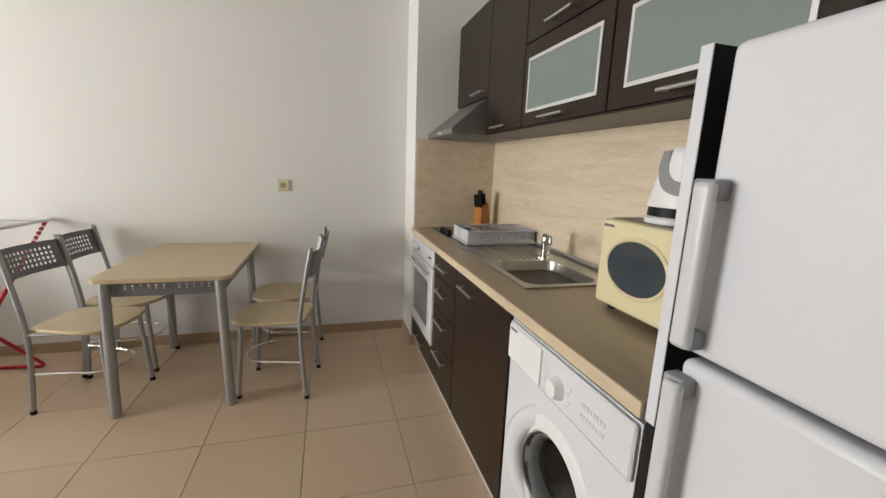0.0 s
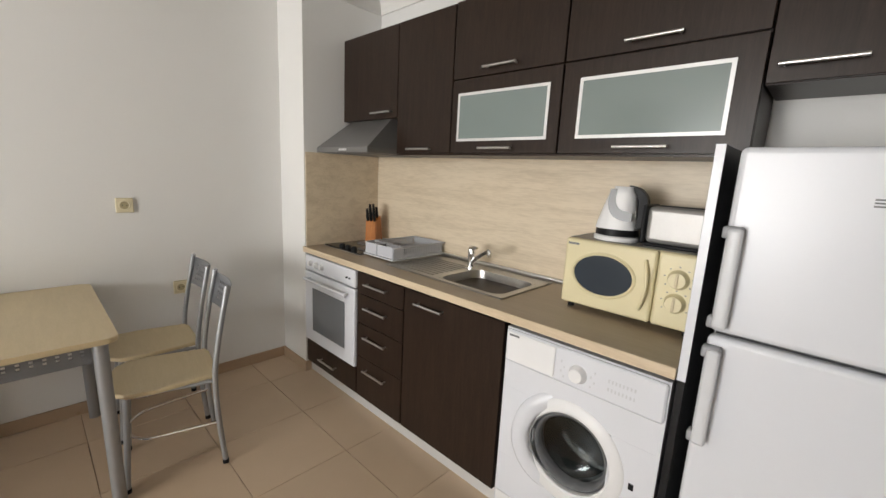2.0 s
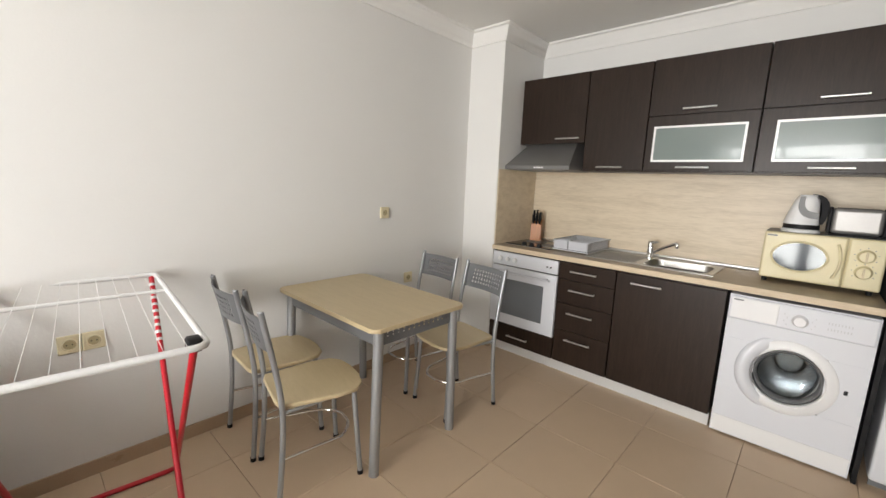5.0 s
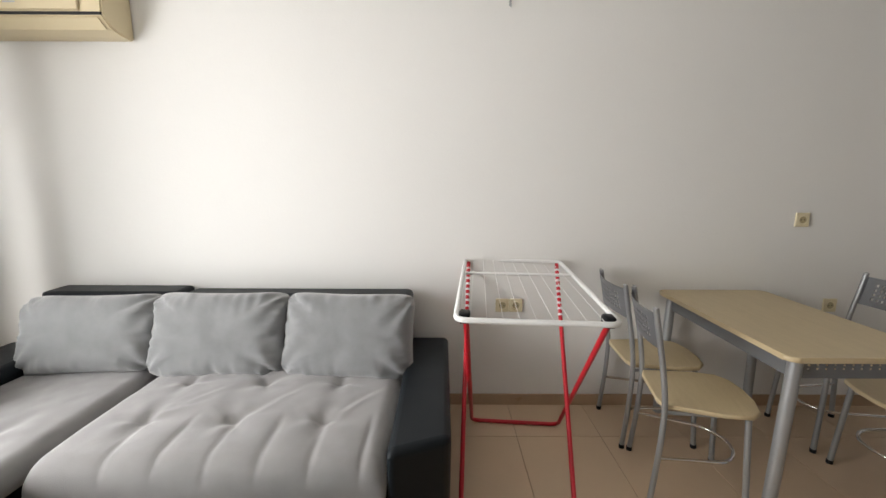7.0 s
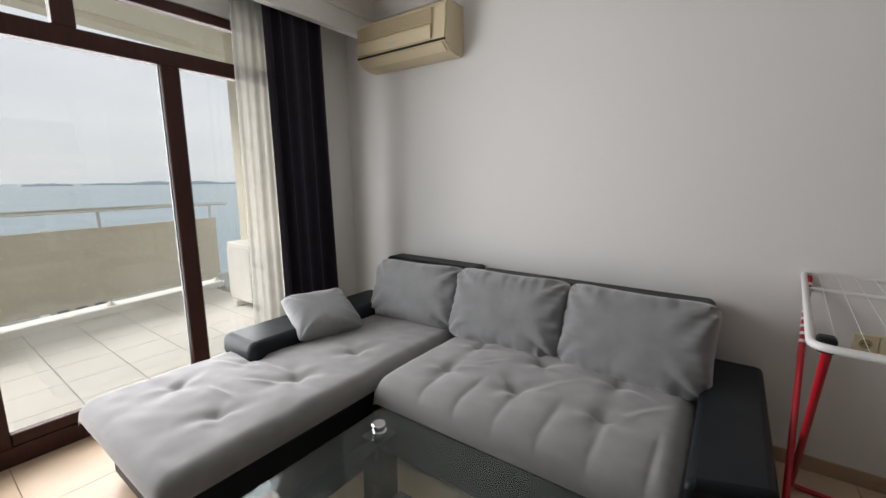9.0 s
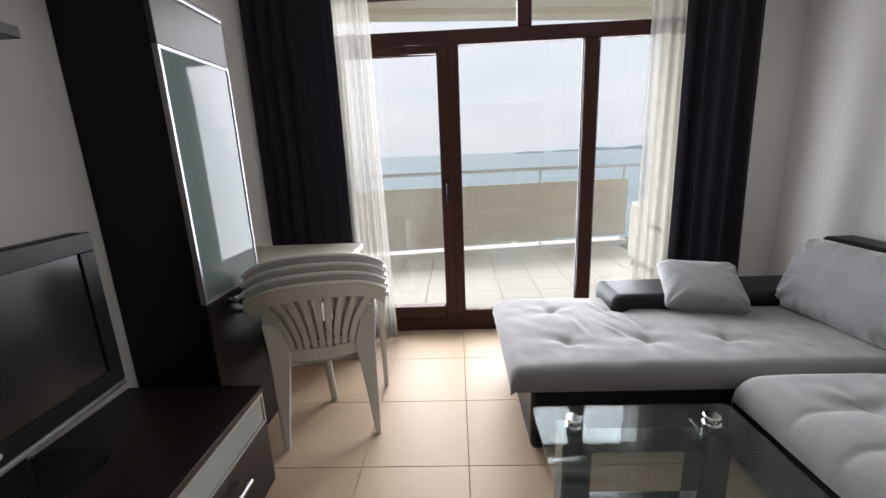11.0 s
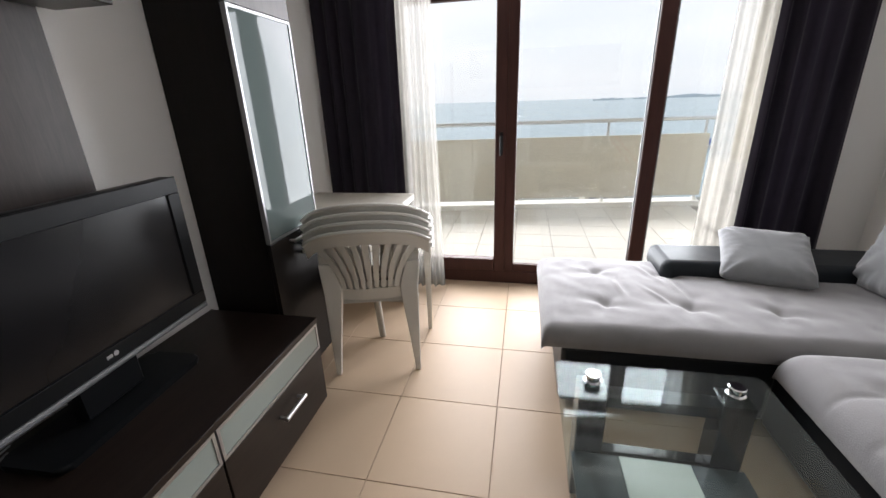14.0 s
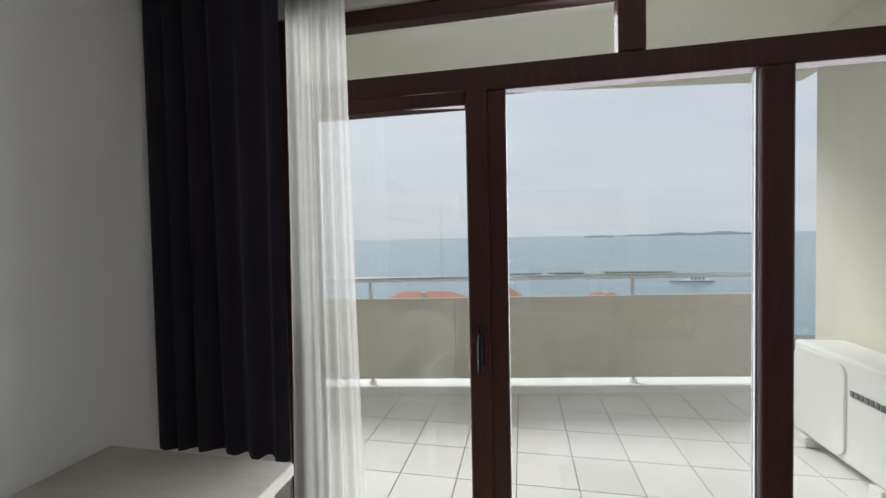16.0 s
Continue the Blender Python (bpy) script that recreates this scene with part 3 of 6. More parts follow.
structure("terrace_soffit", bm, RENDER, "cream rendered slab over the terrace", "soffit")
bm = prism(B(), [(rail_x(TY1) - 0.1, TY1 + 0.4), (rail_x(TY1) - 0.35, TY1 + 0.4), (rail_x(TY0) - 0.35, TY0 - 0.25), (rail_x(TY0) - 0.1, TY0 - 0.25)], 2.86, 2.929)
structure("terrace_beam", bm, RENDER, "cream rendered edge beam over the terrace", "beam")
structure("terrace_coping", prism(B(), [(rail_x(TY1), TY1), (rail_x(TY1) - 0.24, TY1), (rail_x(TY0) - 0.24, TY0), (rail_x(TY0), TY0)], -0.007, 0.062, 0.008), COPING, "white coping along the terrace edge", "coping")

rail = thing("terrace_railing", "cream panelled terrace railing with a tubular handrail", "railing", (rail_x(0) - 0.12, 0, 0.062))
ys = [-3.0, -1.4, -0.18 + 0.0, 1.05, 2.25, 3.40]
ends = [(rail_x(y) - 0.11, y) for y in (TY0 + 0.05, 3.62)]
wpart("handrail", tube(B(), [(*ends[0], 1.06), (*ends[1], 1.06)], 0.024, 12), GALV, rail, "round galvanised handrail")
for y in ys:
    if y == 1.05:
        continue
    x = rail_x(y) - 0.11
    wpart("post", tube(B(), [(x, y, 0.062), (x, y, 1.04)], 0.017, 10), GALV, rail)
    wpart("post_foot", tube(B(), [(x, y, 0.062), (x, y, 0.075), (x, y, 0.10)], 0.035, 12, radii=[0.04, 0.036, 0.02]), COPING, rail)
for a, b in ((TY0 + 0.05, 0.62), (0.622, 3.44)):
    bm = B()
    xa, xb = rail_x(a) - 0.085, rail_x(b) - 0.085
    v = [bm.verts.new(q) for q in ((xa, a, 0.13), (xb, b, 0.13), (xb, b, 0.885), (xa, a, 0.885), (xa + 0.03, a, 0.13), (xb + 0.03, b, 0.13), (xb + 0.03, b, 0.885), (xa + 0.03, a, 0.885))]
    for q in ((0, 1, 2, 3), (7, 6, 5, 4), (0, 4, 5, 1), (1, 5, 6, 2), (2, 6, 7, 3), (3, 7, 4, 0)):
        bm.faces.new([v[i] for i in q])
    wpart("panel", bm, PARAPET, rail, "cream weathered parapet panel")

# outdoor air conditioner
oac = thing("outdoor_ac_unit", "cream outdoor air conditioner unit on the terrace", "air conditioner", (-6.06, 3.25, 0))
wpart("casing", bx(-6.46, -5.66, 3.10, 3.40, 0.07, 0.70, 0.02, 3), COPING, oac)
wpart("fan_cover", prism(B(), [(x, z) for x, z in round_rect(-6.44, -6.00, 0.10, 0.66, 0.06)], 0, 0.012, 0.004), COPING, oac)
oac.children[-1].matrix_basis = Matrix.Translation((0, 0, 0))
me = oac.children[-1].data
for v in me.vertices:
    x, z, d = v.co.x + oac.location.x, v.co.y + oac.location.y, v.co.z
    v.co = (x - oac.location.x, 3.088 + d - oac.location.y, z)
for k in range(7):
    wpart("mark", bx(-5.96 + k * 0.034, -5.938 + k * 0.034, 3.092, 3.0985, 0.49, 0.525), DGREY_PL, oac)
for x in (-6.35, -5.77):
    wpart("foot", bx(x - 0.04, x + 0.04, 3.08, 3.42, 0.0, 0.069, 0.005), COPING, oac)

# ---------- sea, shore and town ----------
structure("water", bx(-4900, -60, -4500, 4500, -22.2, -22.0), SEA, "calm grey-blue sea", "sea")
structure("ground", bx(-75, 60, -300, 300, -22.5, -15.0), LAND, "low town ground below the building", "ground")
structure("building_base", bx(-6.6, 12, -8, 8, -15, -0.31), RENDER, "lower storeys of the building", "building")


def far_isle(y0, y1, h, x=-2600):
    bm = B()
    n = 14
    top = [bm.verts.new((x, y0 + (y1 - y0) * i / n, -22 + h * (math.sin(math.pi * i / n) ** 0.5) * (0.75 + 0.25 * math.sin(i * 1.7)))) for i in range(n + 1)]
    lo = [bm.verts.new((x, y0 + (y1 - y0) * i / n, -22.1)) for i in range(n + 1)]
    bk = [bm.verts.new((x - 200, y0 + (y1 - y0) * i / n, -22.1)) for i in range(n + 1)]
    for i in range(n):
        bm.faces.new((lo[i], lo[i + 1], top[i + 1], top[i]))
        bm.faces.new((top[i], top[i + 1], bk[i + 1], bk[i]))
    structure("backdrop_island", bm, ISLAND, "low island on the horizon, haze painted into its colour", "island")


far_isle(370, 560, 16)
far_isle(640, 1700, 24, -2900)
structure("breakwater", prism(B(), [(-246, -6), (-241, -6), (-249, 40), (-254, 86), (-258, 80), (-256, 50)], -22.2, -21.2, 0.3), LAND, "low stone breakwater in the bay", "breakwater")


def far_house(x, y, w, d, h, z0=-15.0, rz=0.0):
    ob = thing("house", "distant house with a terracotta hipped roof", "house", (x, y, z0), rz, "houses below the terrace")
    part("wall", bx(-w / 2, w / 2, -d / 2, d / 2, 0, h), FACADE, ob)
    bm = B()
    e = 0.5
    v = [bm.verts.new(p) for p in ((-w / 2 - e, -d / 2 - e, h), (w / 2 + e, -d / 2 - e, h), (w / 2 + e, d / 2 + e, h), (-w / 2 - e, d / 2 + e, h), (0, -d / 4, h + w * 0.24), (0, d / 4, h + w * 0.24))]
    for q in ((0, 1, 4), (1, 2, 5, 4), (2, 3, 5), (3, 0, 4, 5), (3, 2, 1, 0)):
        bm.faces.new([v[i] for i in q])
    part("roof", bm, TERRA, ob)
    part("chimney", bx(w * 0.2, w * 0.2 + 0.7, -0.35, 0.35, h, h + w * 0.26), FACADE, ob)
    for s in (-0.3, 0.0, 0.3):
        for k in range(int(h // 3)):
            part("window", bx(w / 2, w / 2 + 0.06, s * d - 0.5, s * d + 0.5, 1.0 + 3 * k, 2.4 + 3 * k), DGREY_PL, ob)


for hx, hy, hw, hd, hh, hr in ((-62, -13, 9, 15, 6.1, 4), (-62, -2.6, 8, 6.5, 7.2, 0), (-66, 13, 6, 5.5, 6.3, 0), (-50, -12, 7, 6, 1.0, 0),
                               (-52, -34, 12, 14, 5.0, 4), (-44, -24, 8, 9, 1.4, 6), (-40, 24, 10, 12, 0.5, 10)):
    far_house(hx, hy, hw, hd, hh, -15.0, hr)
pier = thing("jetty", "small wooden jetty with a blue frame", "jetty", (-205, 76, -22))
part("deck", bx(-1.2, 1.2, -8, 10, 0.5, 0.9), LAND, pier)
for dy in (1.0, 2.6, 4.2, 5.8):
    part("post", bx(-0.2, 0.2, dy, dy + 0.45, 0.9, 4.4), BLUE, pier)
part("beam", bx(-0.2, 0.2, 0.6, 6.6, 2.6, 3.0), BLUE, pier)
part("platform", bx(-1.0, 1.0, -2.5, 8.5, 0.9, 1.3), COPING, pier)
for bx0, by0, br in ((-245, 41, 84), (-228, 62, 70), (-232, 14, 100)):
    boat = thing("boat", "small white boat moored in the bay", "boat", (bx0, by0, -22), br, "boats in the bay")
    part("hull", prism(B(), [(-5, -1.1), (3.0, -1.3), (6, 0), (3.0, 1.3), (-5, 1.1)], 0, 1.3), COPING, boat)
    part("cabin", bx(-2, 1, -0.7, 0.7, 1.3, 2.3, 0.1), COPING, boat)

rng = random.Random(5)
bm = B()
for cx, cy, n in ((-38, -6, 26), (-44, 20, 26), (-52, 4, 20), (-50, -27, 26), (-36, 16, 20)):
    for _ in range(n):
        p = Vector((cx + rng.gauss(0, 2.5), cy + rng.gauss(0, 3.5), -15 + abs(rng.gauss(0.8, 0.9))))
        bmesh.ops.create_icosphere(bm, subdivisions=1, radius=rng.uniform(0.5, 1.1), matrix=Matrix.Translation(p) @ Matrix.Diagonal((1, 1, 0.8, 1)))
for v in bm.verts:
    v.co += Vector((rng.uniform(-.2, .2), rng.uniform(-.2, .2), rng.uniform(-.2, .2)))
solo("shrubs", bm, FOLIAGE, "dark green shrubs between the houses below", "shrubs", kind="stuff")

# ---------- kitchen ----------
KF, KU = 1.100, 1.390


def bar_handle(parent, y0, y1, z, x):
    """Slim bar handle on a front that faces -x."""
    bm = B()
    tube(bm, [(x - 0.028, y0, z), (x - 0.028, y1, z)], 0.006, 8)
    for y in (y0 + 0.012, y1 - 0.012):
        cyl(bm, (x - 0.028, y, z), (x, y, z), 0.004, seg=6)
    wpart("handle", bm, ALU, parent, "slim aluminium bar handle")


def base_cabinet(name, label, y0, y1):
    ob = thing(name, label, "kitchen cabinet", ((KF + XE) / 2, (y0 + y1) / 2, 0), group="kitchen base units")
    wpart("body", bx(KF + 0.02, XE - 0.005, y0 + 0.002, y1 - 0.002, 0.085, 0.874), WENGE, ob)
    return ob


def front(parent, name, y0, y1, z0, z1, x=KF, material=None):
    return wpart(name, bx(x, x + 0.019, y0 + 0.002, y1 - 0.002, z0 + 0.002, z1 - 0.002, 0.0015), material or WENGE, parent)


# plinth
solo("kickboard", bx(KF + 0.035, KF + 0.05, 1.362, 3.018, 0.0, 0.084), ALU_MATT, "silver-grey plinth under the kitchen cabinets", "plinth")

# oven housing with drawer, built-in oven
c = base_cabinet("oven_cabinet", "dark wenge oven housing with a low drawer", 2.410, 3.016)
front(c, "drawer", 2.410, 3.016, 0.085, 0.25)
bar_handle(c.children[-1], 2.625, 2.82, 0.163, KF)
ov = thing("oven", "white built-in oven with a dark glass door", "oven", (KF, 2.71, 0.255))
wpart("door", bx(KF - 0.012, KF + 0.02, 2.415, 3.012, 0.258, 0.748, 0.006, 2), ENAMEL, ov)
wpart("door_glass", bx(KF - 0.0145, KF - 0.0125, 2.518, 2.909, 0.345, 0.645, 0.001), OVEN_GL, ov)
wpart("control_panel", bx(KF - 0.008, KF + 0.02, 2.415, 3.012, 0.756, 0.862, 0.005, 2), ENAMEL, ov)
bm = B()
tube(bm, [(KF - 0.045, 2.46, 0.705), (KF - 0.045, 2.965, 0.705)], 0.010, 10)
for y in (2.49, 2.935):
    cyl(bm, (KF - 0.045, y, 0.705), (KF - 0.01, y, 0.705), 0.008, seg=8)
wpart("handle", bm, ENAMEL, ov)
for y in (2.93, 2.86, 2.79):
    wpart("knob", tube(B(), [(KF - 0.009, y, 0.81), (KF - 0.018, y, 0.81), (KF - 0.032, y, 0.81)], 0.016, 14, radii=[0.02, 0.019, 0.015]), WHITE_PL, ov)
for y in (2.47, 2.50):
    wpart("button", cyl(B(), (KF - 0.009, y, 0.805), (KF - 0.016, y, 0.805), 0.006, seg=8), BLACK_PL, ov)

c = base_cabinet("drawer_cabinet", "dark wenge kitchen unit with four drawers", 1.990, 2.406)
for z0, z1, hz in ((0.735, 0.862, 0.806), (0.555, 0.735, 0.664), (0.345, 0.555, 0.487), (0.085, 0.345, 0.280)):
    front(c, "drawer", 1.990, 2.406, z0, z1)
    bar_handle(c.children[-1], 2.115, 2.31, hz, KF)
c = base_cabinet("sink_cabinet", "dark wenge sink unit with one door", 1.362, 1.986)
front(c, "door", 1.362, 1.986, 0.085, 0.862)
bar_handle(c.children[-1], 1.70, 1.885, 0.806, KF)

# worktop with cut-out for the sink
SX0, SX1, SY0, SY1 = 1.20, 1.655, 1.46, 2.27
bm = B()
for x0, x1, y0, y1 in ((KF - 0.018, SX0 + 0.02, 0.740, 3.018), (SX1 - 0.02, XE - 0.004, 0.740, 3.018), (SX0 + 0.02, SX1 - 0.02, 0.740, SY0 + 0.02), (SX0 + 0.02, SX1 - 0.02, SY1 - 0.02, 3.018)):
    box(bm, x0, x1, y0, y1, 0.876, 0.913)
wt = thing("worktop", "tan laminate worktop with a pale front edge", "worktop", (1.38, 1.88, 0.876))
wpart("slab", bm, WORKTOP, wt)
wpart("front_edge", bx(KF - 0.022, KF - 0.018, 0.740, 3.018, 0.876, 0.9125, 0.0015), WORKEDGE, wt, "pale oak edge strip")
solo("backsplash", bx(XE - 0.008, XE - 0.001, 0.740, 3.010, 0.914, 1.545), OAK, "pale oak laminate splashback panel", "splashback")
solo("backsplash", bx(1.103, XE - 0.009, 3.011, 3.019, 0.914, 1.538), OAK, "pale oak laminate splashback on the pier", "splashback")
solo("worktop_strip", bx(XE - 0.03, XE - 0.0085, 0.745, 3.010, 0.9135, 0.935, 0.004), ALU, "aluminium sealing strip along the splashback", "trim strip")

# sink
sk = thing("sink", "stainless steel inset sink with a drainer", "sink", (1.43, 1.87, 0.913))
bm = B()
rim = 0.917
bx0, bx1, by0, by1, bz = 1.235, 1.555, 1.50, 1.885, 0.765
for x0, x1, y0, y1 in ((SX0, bx0, SY0, SY1), (bx1, SX1, SY0, SY1), (bx0, bx1, SY0, by0), (bx0, bx1, by1, SY1)):
    box(bm, x0, x1, y0, y1, 0.9135, rim)
wpart("rim", bm, STEEL, sk)
bm = B()
o = round_rect(bx0, bx1, by0, by1, 0.06)
i2 = round_rect(bx0 + 0.02, bx1 - 0.02, by0 + 0.02, by1 - 0.02, 0.06)
top = [bm.verts.new((x, y, rim + 0.0005)) for x, y in o]
bot = [bm.verts.new((x, y, bz)) for x, y in i2]
sq = [bm.verts.new(p) for p in ((bx1, by1, rim + 0.0005), (bx0, by1, rim + 0.0005), (bx0, by0, rim + 0.0005), (bx1, by0, rim + 0.0005))]
n = len(top)
for i in range(n):
    bm.faces.new((top[i], bot[i], bot[(i + 1) % n], top[(i + 1) % n]))
for q in range(4):
    for i in range(5):
        bm.faces.new((sq[q], top[q * 6 + i], top[q * 6 + i + 1]))
bm.faces.new(bot)
wpart("bowl", bm, STEEL, sk)
bm = B()
for k in range(9):
    x = 1.25 + k * 0.037
    tube(bm, [(x, 1.93, rim), (x, 2.235, rim)], 0.005, 6)
wpart("drainer_ribs", bm, STEEL, sk)
bm = B()
for x0, x1, y0, y1 in ((SX0, SX1, SY0, SY0 + 0.008), (SX0, SX1, SY1 - 0.008, SY1), (SX0, SX0 + 0.008, SY0, SY1), (SX1 - 0.008, SX1, SY0, SY1)):
    box(bm, x0, x1, y0, y1, rim + 0.0004, rim + 0.004, 0.0015)
wpart("lip", bm, STEEL, sk)
wpart("drain", cyl(B(), (1.40, 1.70, bz + 0.001), (1.40, 1.70, bz + 0.004), 0.035, seg=20), CHROME, sk)

tap = thing("tap", "chrome single-lever kitchen tap", "tap", (1.535, 1.915, 0.917))
part("base", tube(B(), [(0, 0, 0), (0, 0, 0.012), (0, 0, 0.014), (0, 0, 0.088), (0, 0, 0.094)], 0.02, 18, radii=[0.028, 0.026, 0.022, 0.021, 0.018]), CHROME, tap)
part("spout", tube(B(), arc([(0, -0.008, 0.040), (-0.035, -0.075, 0.085), (-0.075, -0.160, 0.132), (-0.085, -0.182, 0.138), (-0.088, -0.190, 0.128), (-0.088, -0.191, 0.110)]), 0.0115, 12), CHROME, tap)
part("lever", tube(B(), [(0, 0, 0.0945), (0, 0.002, 0.108), (0.004, 0.012, 0.118), (-0.012, -0.030, 0.126), (-0.020, -0.052, 0.128)], 0.012, 12, radii=[0.021, 0.020, 0.014, 0.010, 0.006]), CHROME, tap)

# dish rack
dr = thing("dish_rack", "grey plastic dish drainer with a tray", "dish rack", (1.462, 2.412, 0.924))
RX, RY, RH = 0.205, 0.135, 0.080
part("tray", bx(-RX - 0.012, RX + 0.006, -RY - 0.016, RY + 0.012, 0.0, 0.010, 0.004, 2), GREY_PL, dr)
for sy in (-1, 1):
    bm = B()
    box(bm, -RX, RX, sy * RY - 0.003, sy * RY + 0.003, 0.012, 0.026)
    box(bm, -RX, RX, sy * (RY + 0.008) - 0.008, sy * (RY + 0.008) + 0.008, RH - 0.008, RH, 0.003)
    for k in range(22):
        x = -RX + 0.075 + k * 0.0152
        if x < RX - 0.004:
            box(bm, x - 0.0038, x + 0.0038, sy * RY - 0.003, sy * RY + 0.003, 0.026, RH - 0.008)
    box(bm, -RX, -RX + 0.072, sy * RY - 0.003, sy * RY + 0.003, 0.026, RH - 0.008)
    part("side", bm, GREY_PL, dr)
bm = B()
box(bm, RX - 0.004, RX + 0.003, -RY, RY, 0.012, RH - 0.008)
box(bm, RX - 0.003, RX + 0.014, -RY - 0.014, RY + 0.014, RH - 0.0078, RH + 0.0005, 0.003)
part("end", bm, GREY_PL, dr)
for y0, y1 in ((-RY + 0.002, 0.012), (0.022, RY - 0.002)):
    bm = B()
    box(bm, -RX - 0.004, -RX + 0.002, y0, y1, 0.012, RH, 0.002)
    box(bm, -RX + 0.068, -RX + 0.072, y0, y1, 0.012, RH, 0.001)
    box(bm, -RX + 0.0022, -RX + 0.0678, y0, y1, 0.012, 0.016)
    part("cutlery_cup", bm, GREY_PL, dr)
part("cup_divider", bx(-RX - 0.001, -RX + 0.066, 0.0125, 0.0215, 0.012, RH - 0.004), DGREY_LT, dr)
bm = B()
for k in range(14):
    x = -RX + 0.085 + k * 0.0235
    if x < RX - 0.01:
        tube(bm, arc([(x, -RY, 0.05), (x, -0.06, 0.024), (x, 0.0, 0.034), (x, 0.06, 0.024), (x, RY, 0.05)], 3), 0.003, 5)
part("grid", bm, GREY_PL, dr)

# hob with side knobs
hb = thing("hob", "black built-in hob with two plates and knobs", "hob", (1.42, 2.76, 0.913))
part("plate", bx(-0.20, 0.22, -0.195, 0.22, 0.0006, 0.010, 0.003), BLACK_GL, hb)
part("trim", bx(-0.205, 0.225, -0.20, 0.225, 0.0002, 0.004, 0.001), STEEL, hb)
for x, y, r in ((0.08, 0.08, 0.09), (-0.05, -0.09, 0.075)):
    part("ring", cyl(B(), (x, y, 0.0101), (x, y, 0.0125), r, seg=32), DGREY_PL, hb)
for k in range(3):
    part("knob", tube(B(), [(-0.16, 0.06 - k * 0.07, 0.0101), (-0.16, 0.06 - k * 0.07, 0.024), (-0.16, 0.06 - k * 0.07, 0.032)], 0.02, 14, radii=[0.021, 0.019, 0.014]), BLACK_PL, hb)

# knife block
kb = thing("knife_block", "orange-brown wooden knife block with black-handled knives", "knife block", (1.575, 2.895, 0.913), 200)
bm = B()
pr = [(-0.055, 0.0), (0.05, 0.0), (0.045, 0.165), (-0.02, 0.205)]
a = [bm.verts.new((x, -0.045, z)) for x, z in pr]
b = [bm.verts.new((x, 0.045, z)) for x, z in pr]
bm.faces.new(a), bm.faces.new(list(reversed(b)))
for i in range(4):
    bm.faces.new((a[i], b[i], b[(i + 1) % 4], a[(i + 1) % 4]))
bmesh.ops.bevel(bm, geom=list(bm.edges), offset=0.005, segments=2, affect="EDGES")
part("block", bm, BLOCK, kb)
rng = random.Random(3)
for k in range(6):
    x, y = (0.032 - 0.035 * (k % 2)), -0.028 + 0.028 * (k // 2)
    h = rng.uniform(0.075, 0.11)
    z = 0.17 + (0.02 if k % 2 else 0)
    bm = tube(B(), [(x, y, z - 0.02), (x + 0.012, y, z + 0.02), (x + 0.02, y, z + h)], 0.009, 8, radii=[0.008, 0.011, 0.009])
    part("knife", bm, BLACK_PL, kb, "black knife handle")

# wall cabinets
def wall_cabinet(name, label, y0, y1, z0, z1):
    ob = thing(name, label, "kitchen cabinet", ((KU + XE) / 2, (y0 + y1) / 2, z0), group="kitchen wall units")
    wpart("body", bx(KU + 0.02, XE - 0.001, y0 + 0.001, y1 - 0.001, z0, z1), WENGE, ob)
    return ob


def framed_glass(parent, y0, y1, z0, z1, x, f=0.013):
    bm = B()
    for a0, a1, c0, c1 in ((y0, y1, z0, z0 + f), (y0, y1, z1 - f, z1), (y0, y0 + f, z0 + f, z1 - f), (y1 - f, y1, z0 + f, z1 - f)):
        box(bm, x - 0.003, x + 0.001, a0, a1, c0, c1)
    wpart("glass_frame", bm, ALU_MATT, parent, "silver frame round the glass")
    wpart("glass", bx(x - 0.0015, x + 0.001, y0 + f, y1 - f, z0 + f, z1 - f), FROST, parent, "frosted green-grey glass")


c = wall_cabinet("wall_cabinet", "dark wenge wall cabinet above the cooker hood", 2.440, 3.012, 1.757, 2.28)
front(c, "door", 2.440, 3.012, 1.757, 2.28, KU)
bar_handle(c.children[-1], 2.476, 2.671, 1.792, KU)
c = wall_cabinet("wall_cabinet", "tall narrow dark wenge wall cabinet", 1.996, 2.436, 1.548, 2.28)
front(c, "door", 1.996, 2.436, 1.548, 2.28, KU)
bar_handle(c.children[-1], 2.131, 2.317, 1.572, KU)
for y0, y1, g0, g1, h0, h1, lab in ((1.372, 1.992, 1.426, 1.948, 1.595, 1.783, "dark wenge wall cabinet with a frosted glass flap"),
                                    (0.702, 1.368, 0.776, 1.292, 0.936, 1.126, "wide dark wenge wall cabinet with a frosted glass flap")):
    c = wall_cabinet("wall_cabinet", lab, y0, y1, 1.548, 2.283)
    front(c, "door", y0, y1, 1.914, 2.283, KU)
    bar_handle(c.children[-1], h0, h1, 1.948, KU)
    front(c, "flap", y0, y1, 1.548, 1.912, KU)
    framed_glass(c.children[-1], g0, g1, 1.610, 1.845, KU)
    bar_handle(c.children[-2] if c.children[-1].name.startswith("glass") else c.children[-1], h0, h1, 1.574, KU)
c = wall_cabinet("wall_cabinet", "dark wenge wall cabinet above the fridge", 0.078, 0.698, 1.757, 2.285)
front(c, "door", 0.078, 0.698, 1.757, 2.285, KU)
bar_handle(c.children[-1], 0.481, 0.669, 1.805, KU)
solo("light_pelmet", bx(KU + 0.002, XE - 0.02, 0.745, 2.43, 1.540, 1.547), WENGE, "dark strip under the wall cabinets", "trim strip")

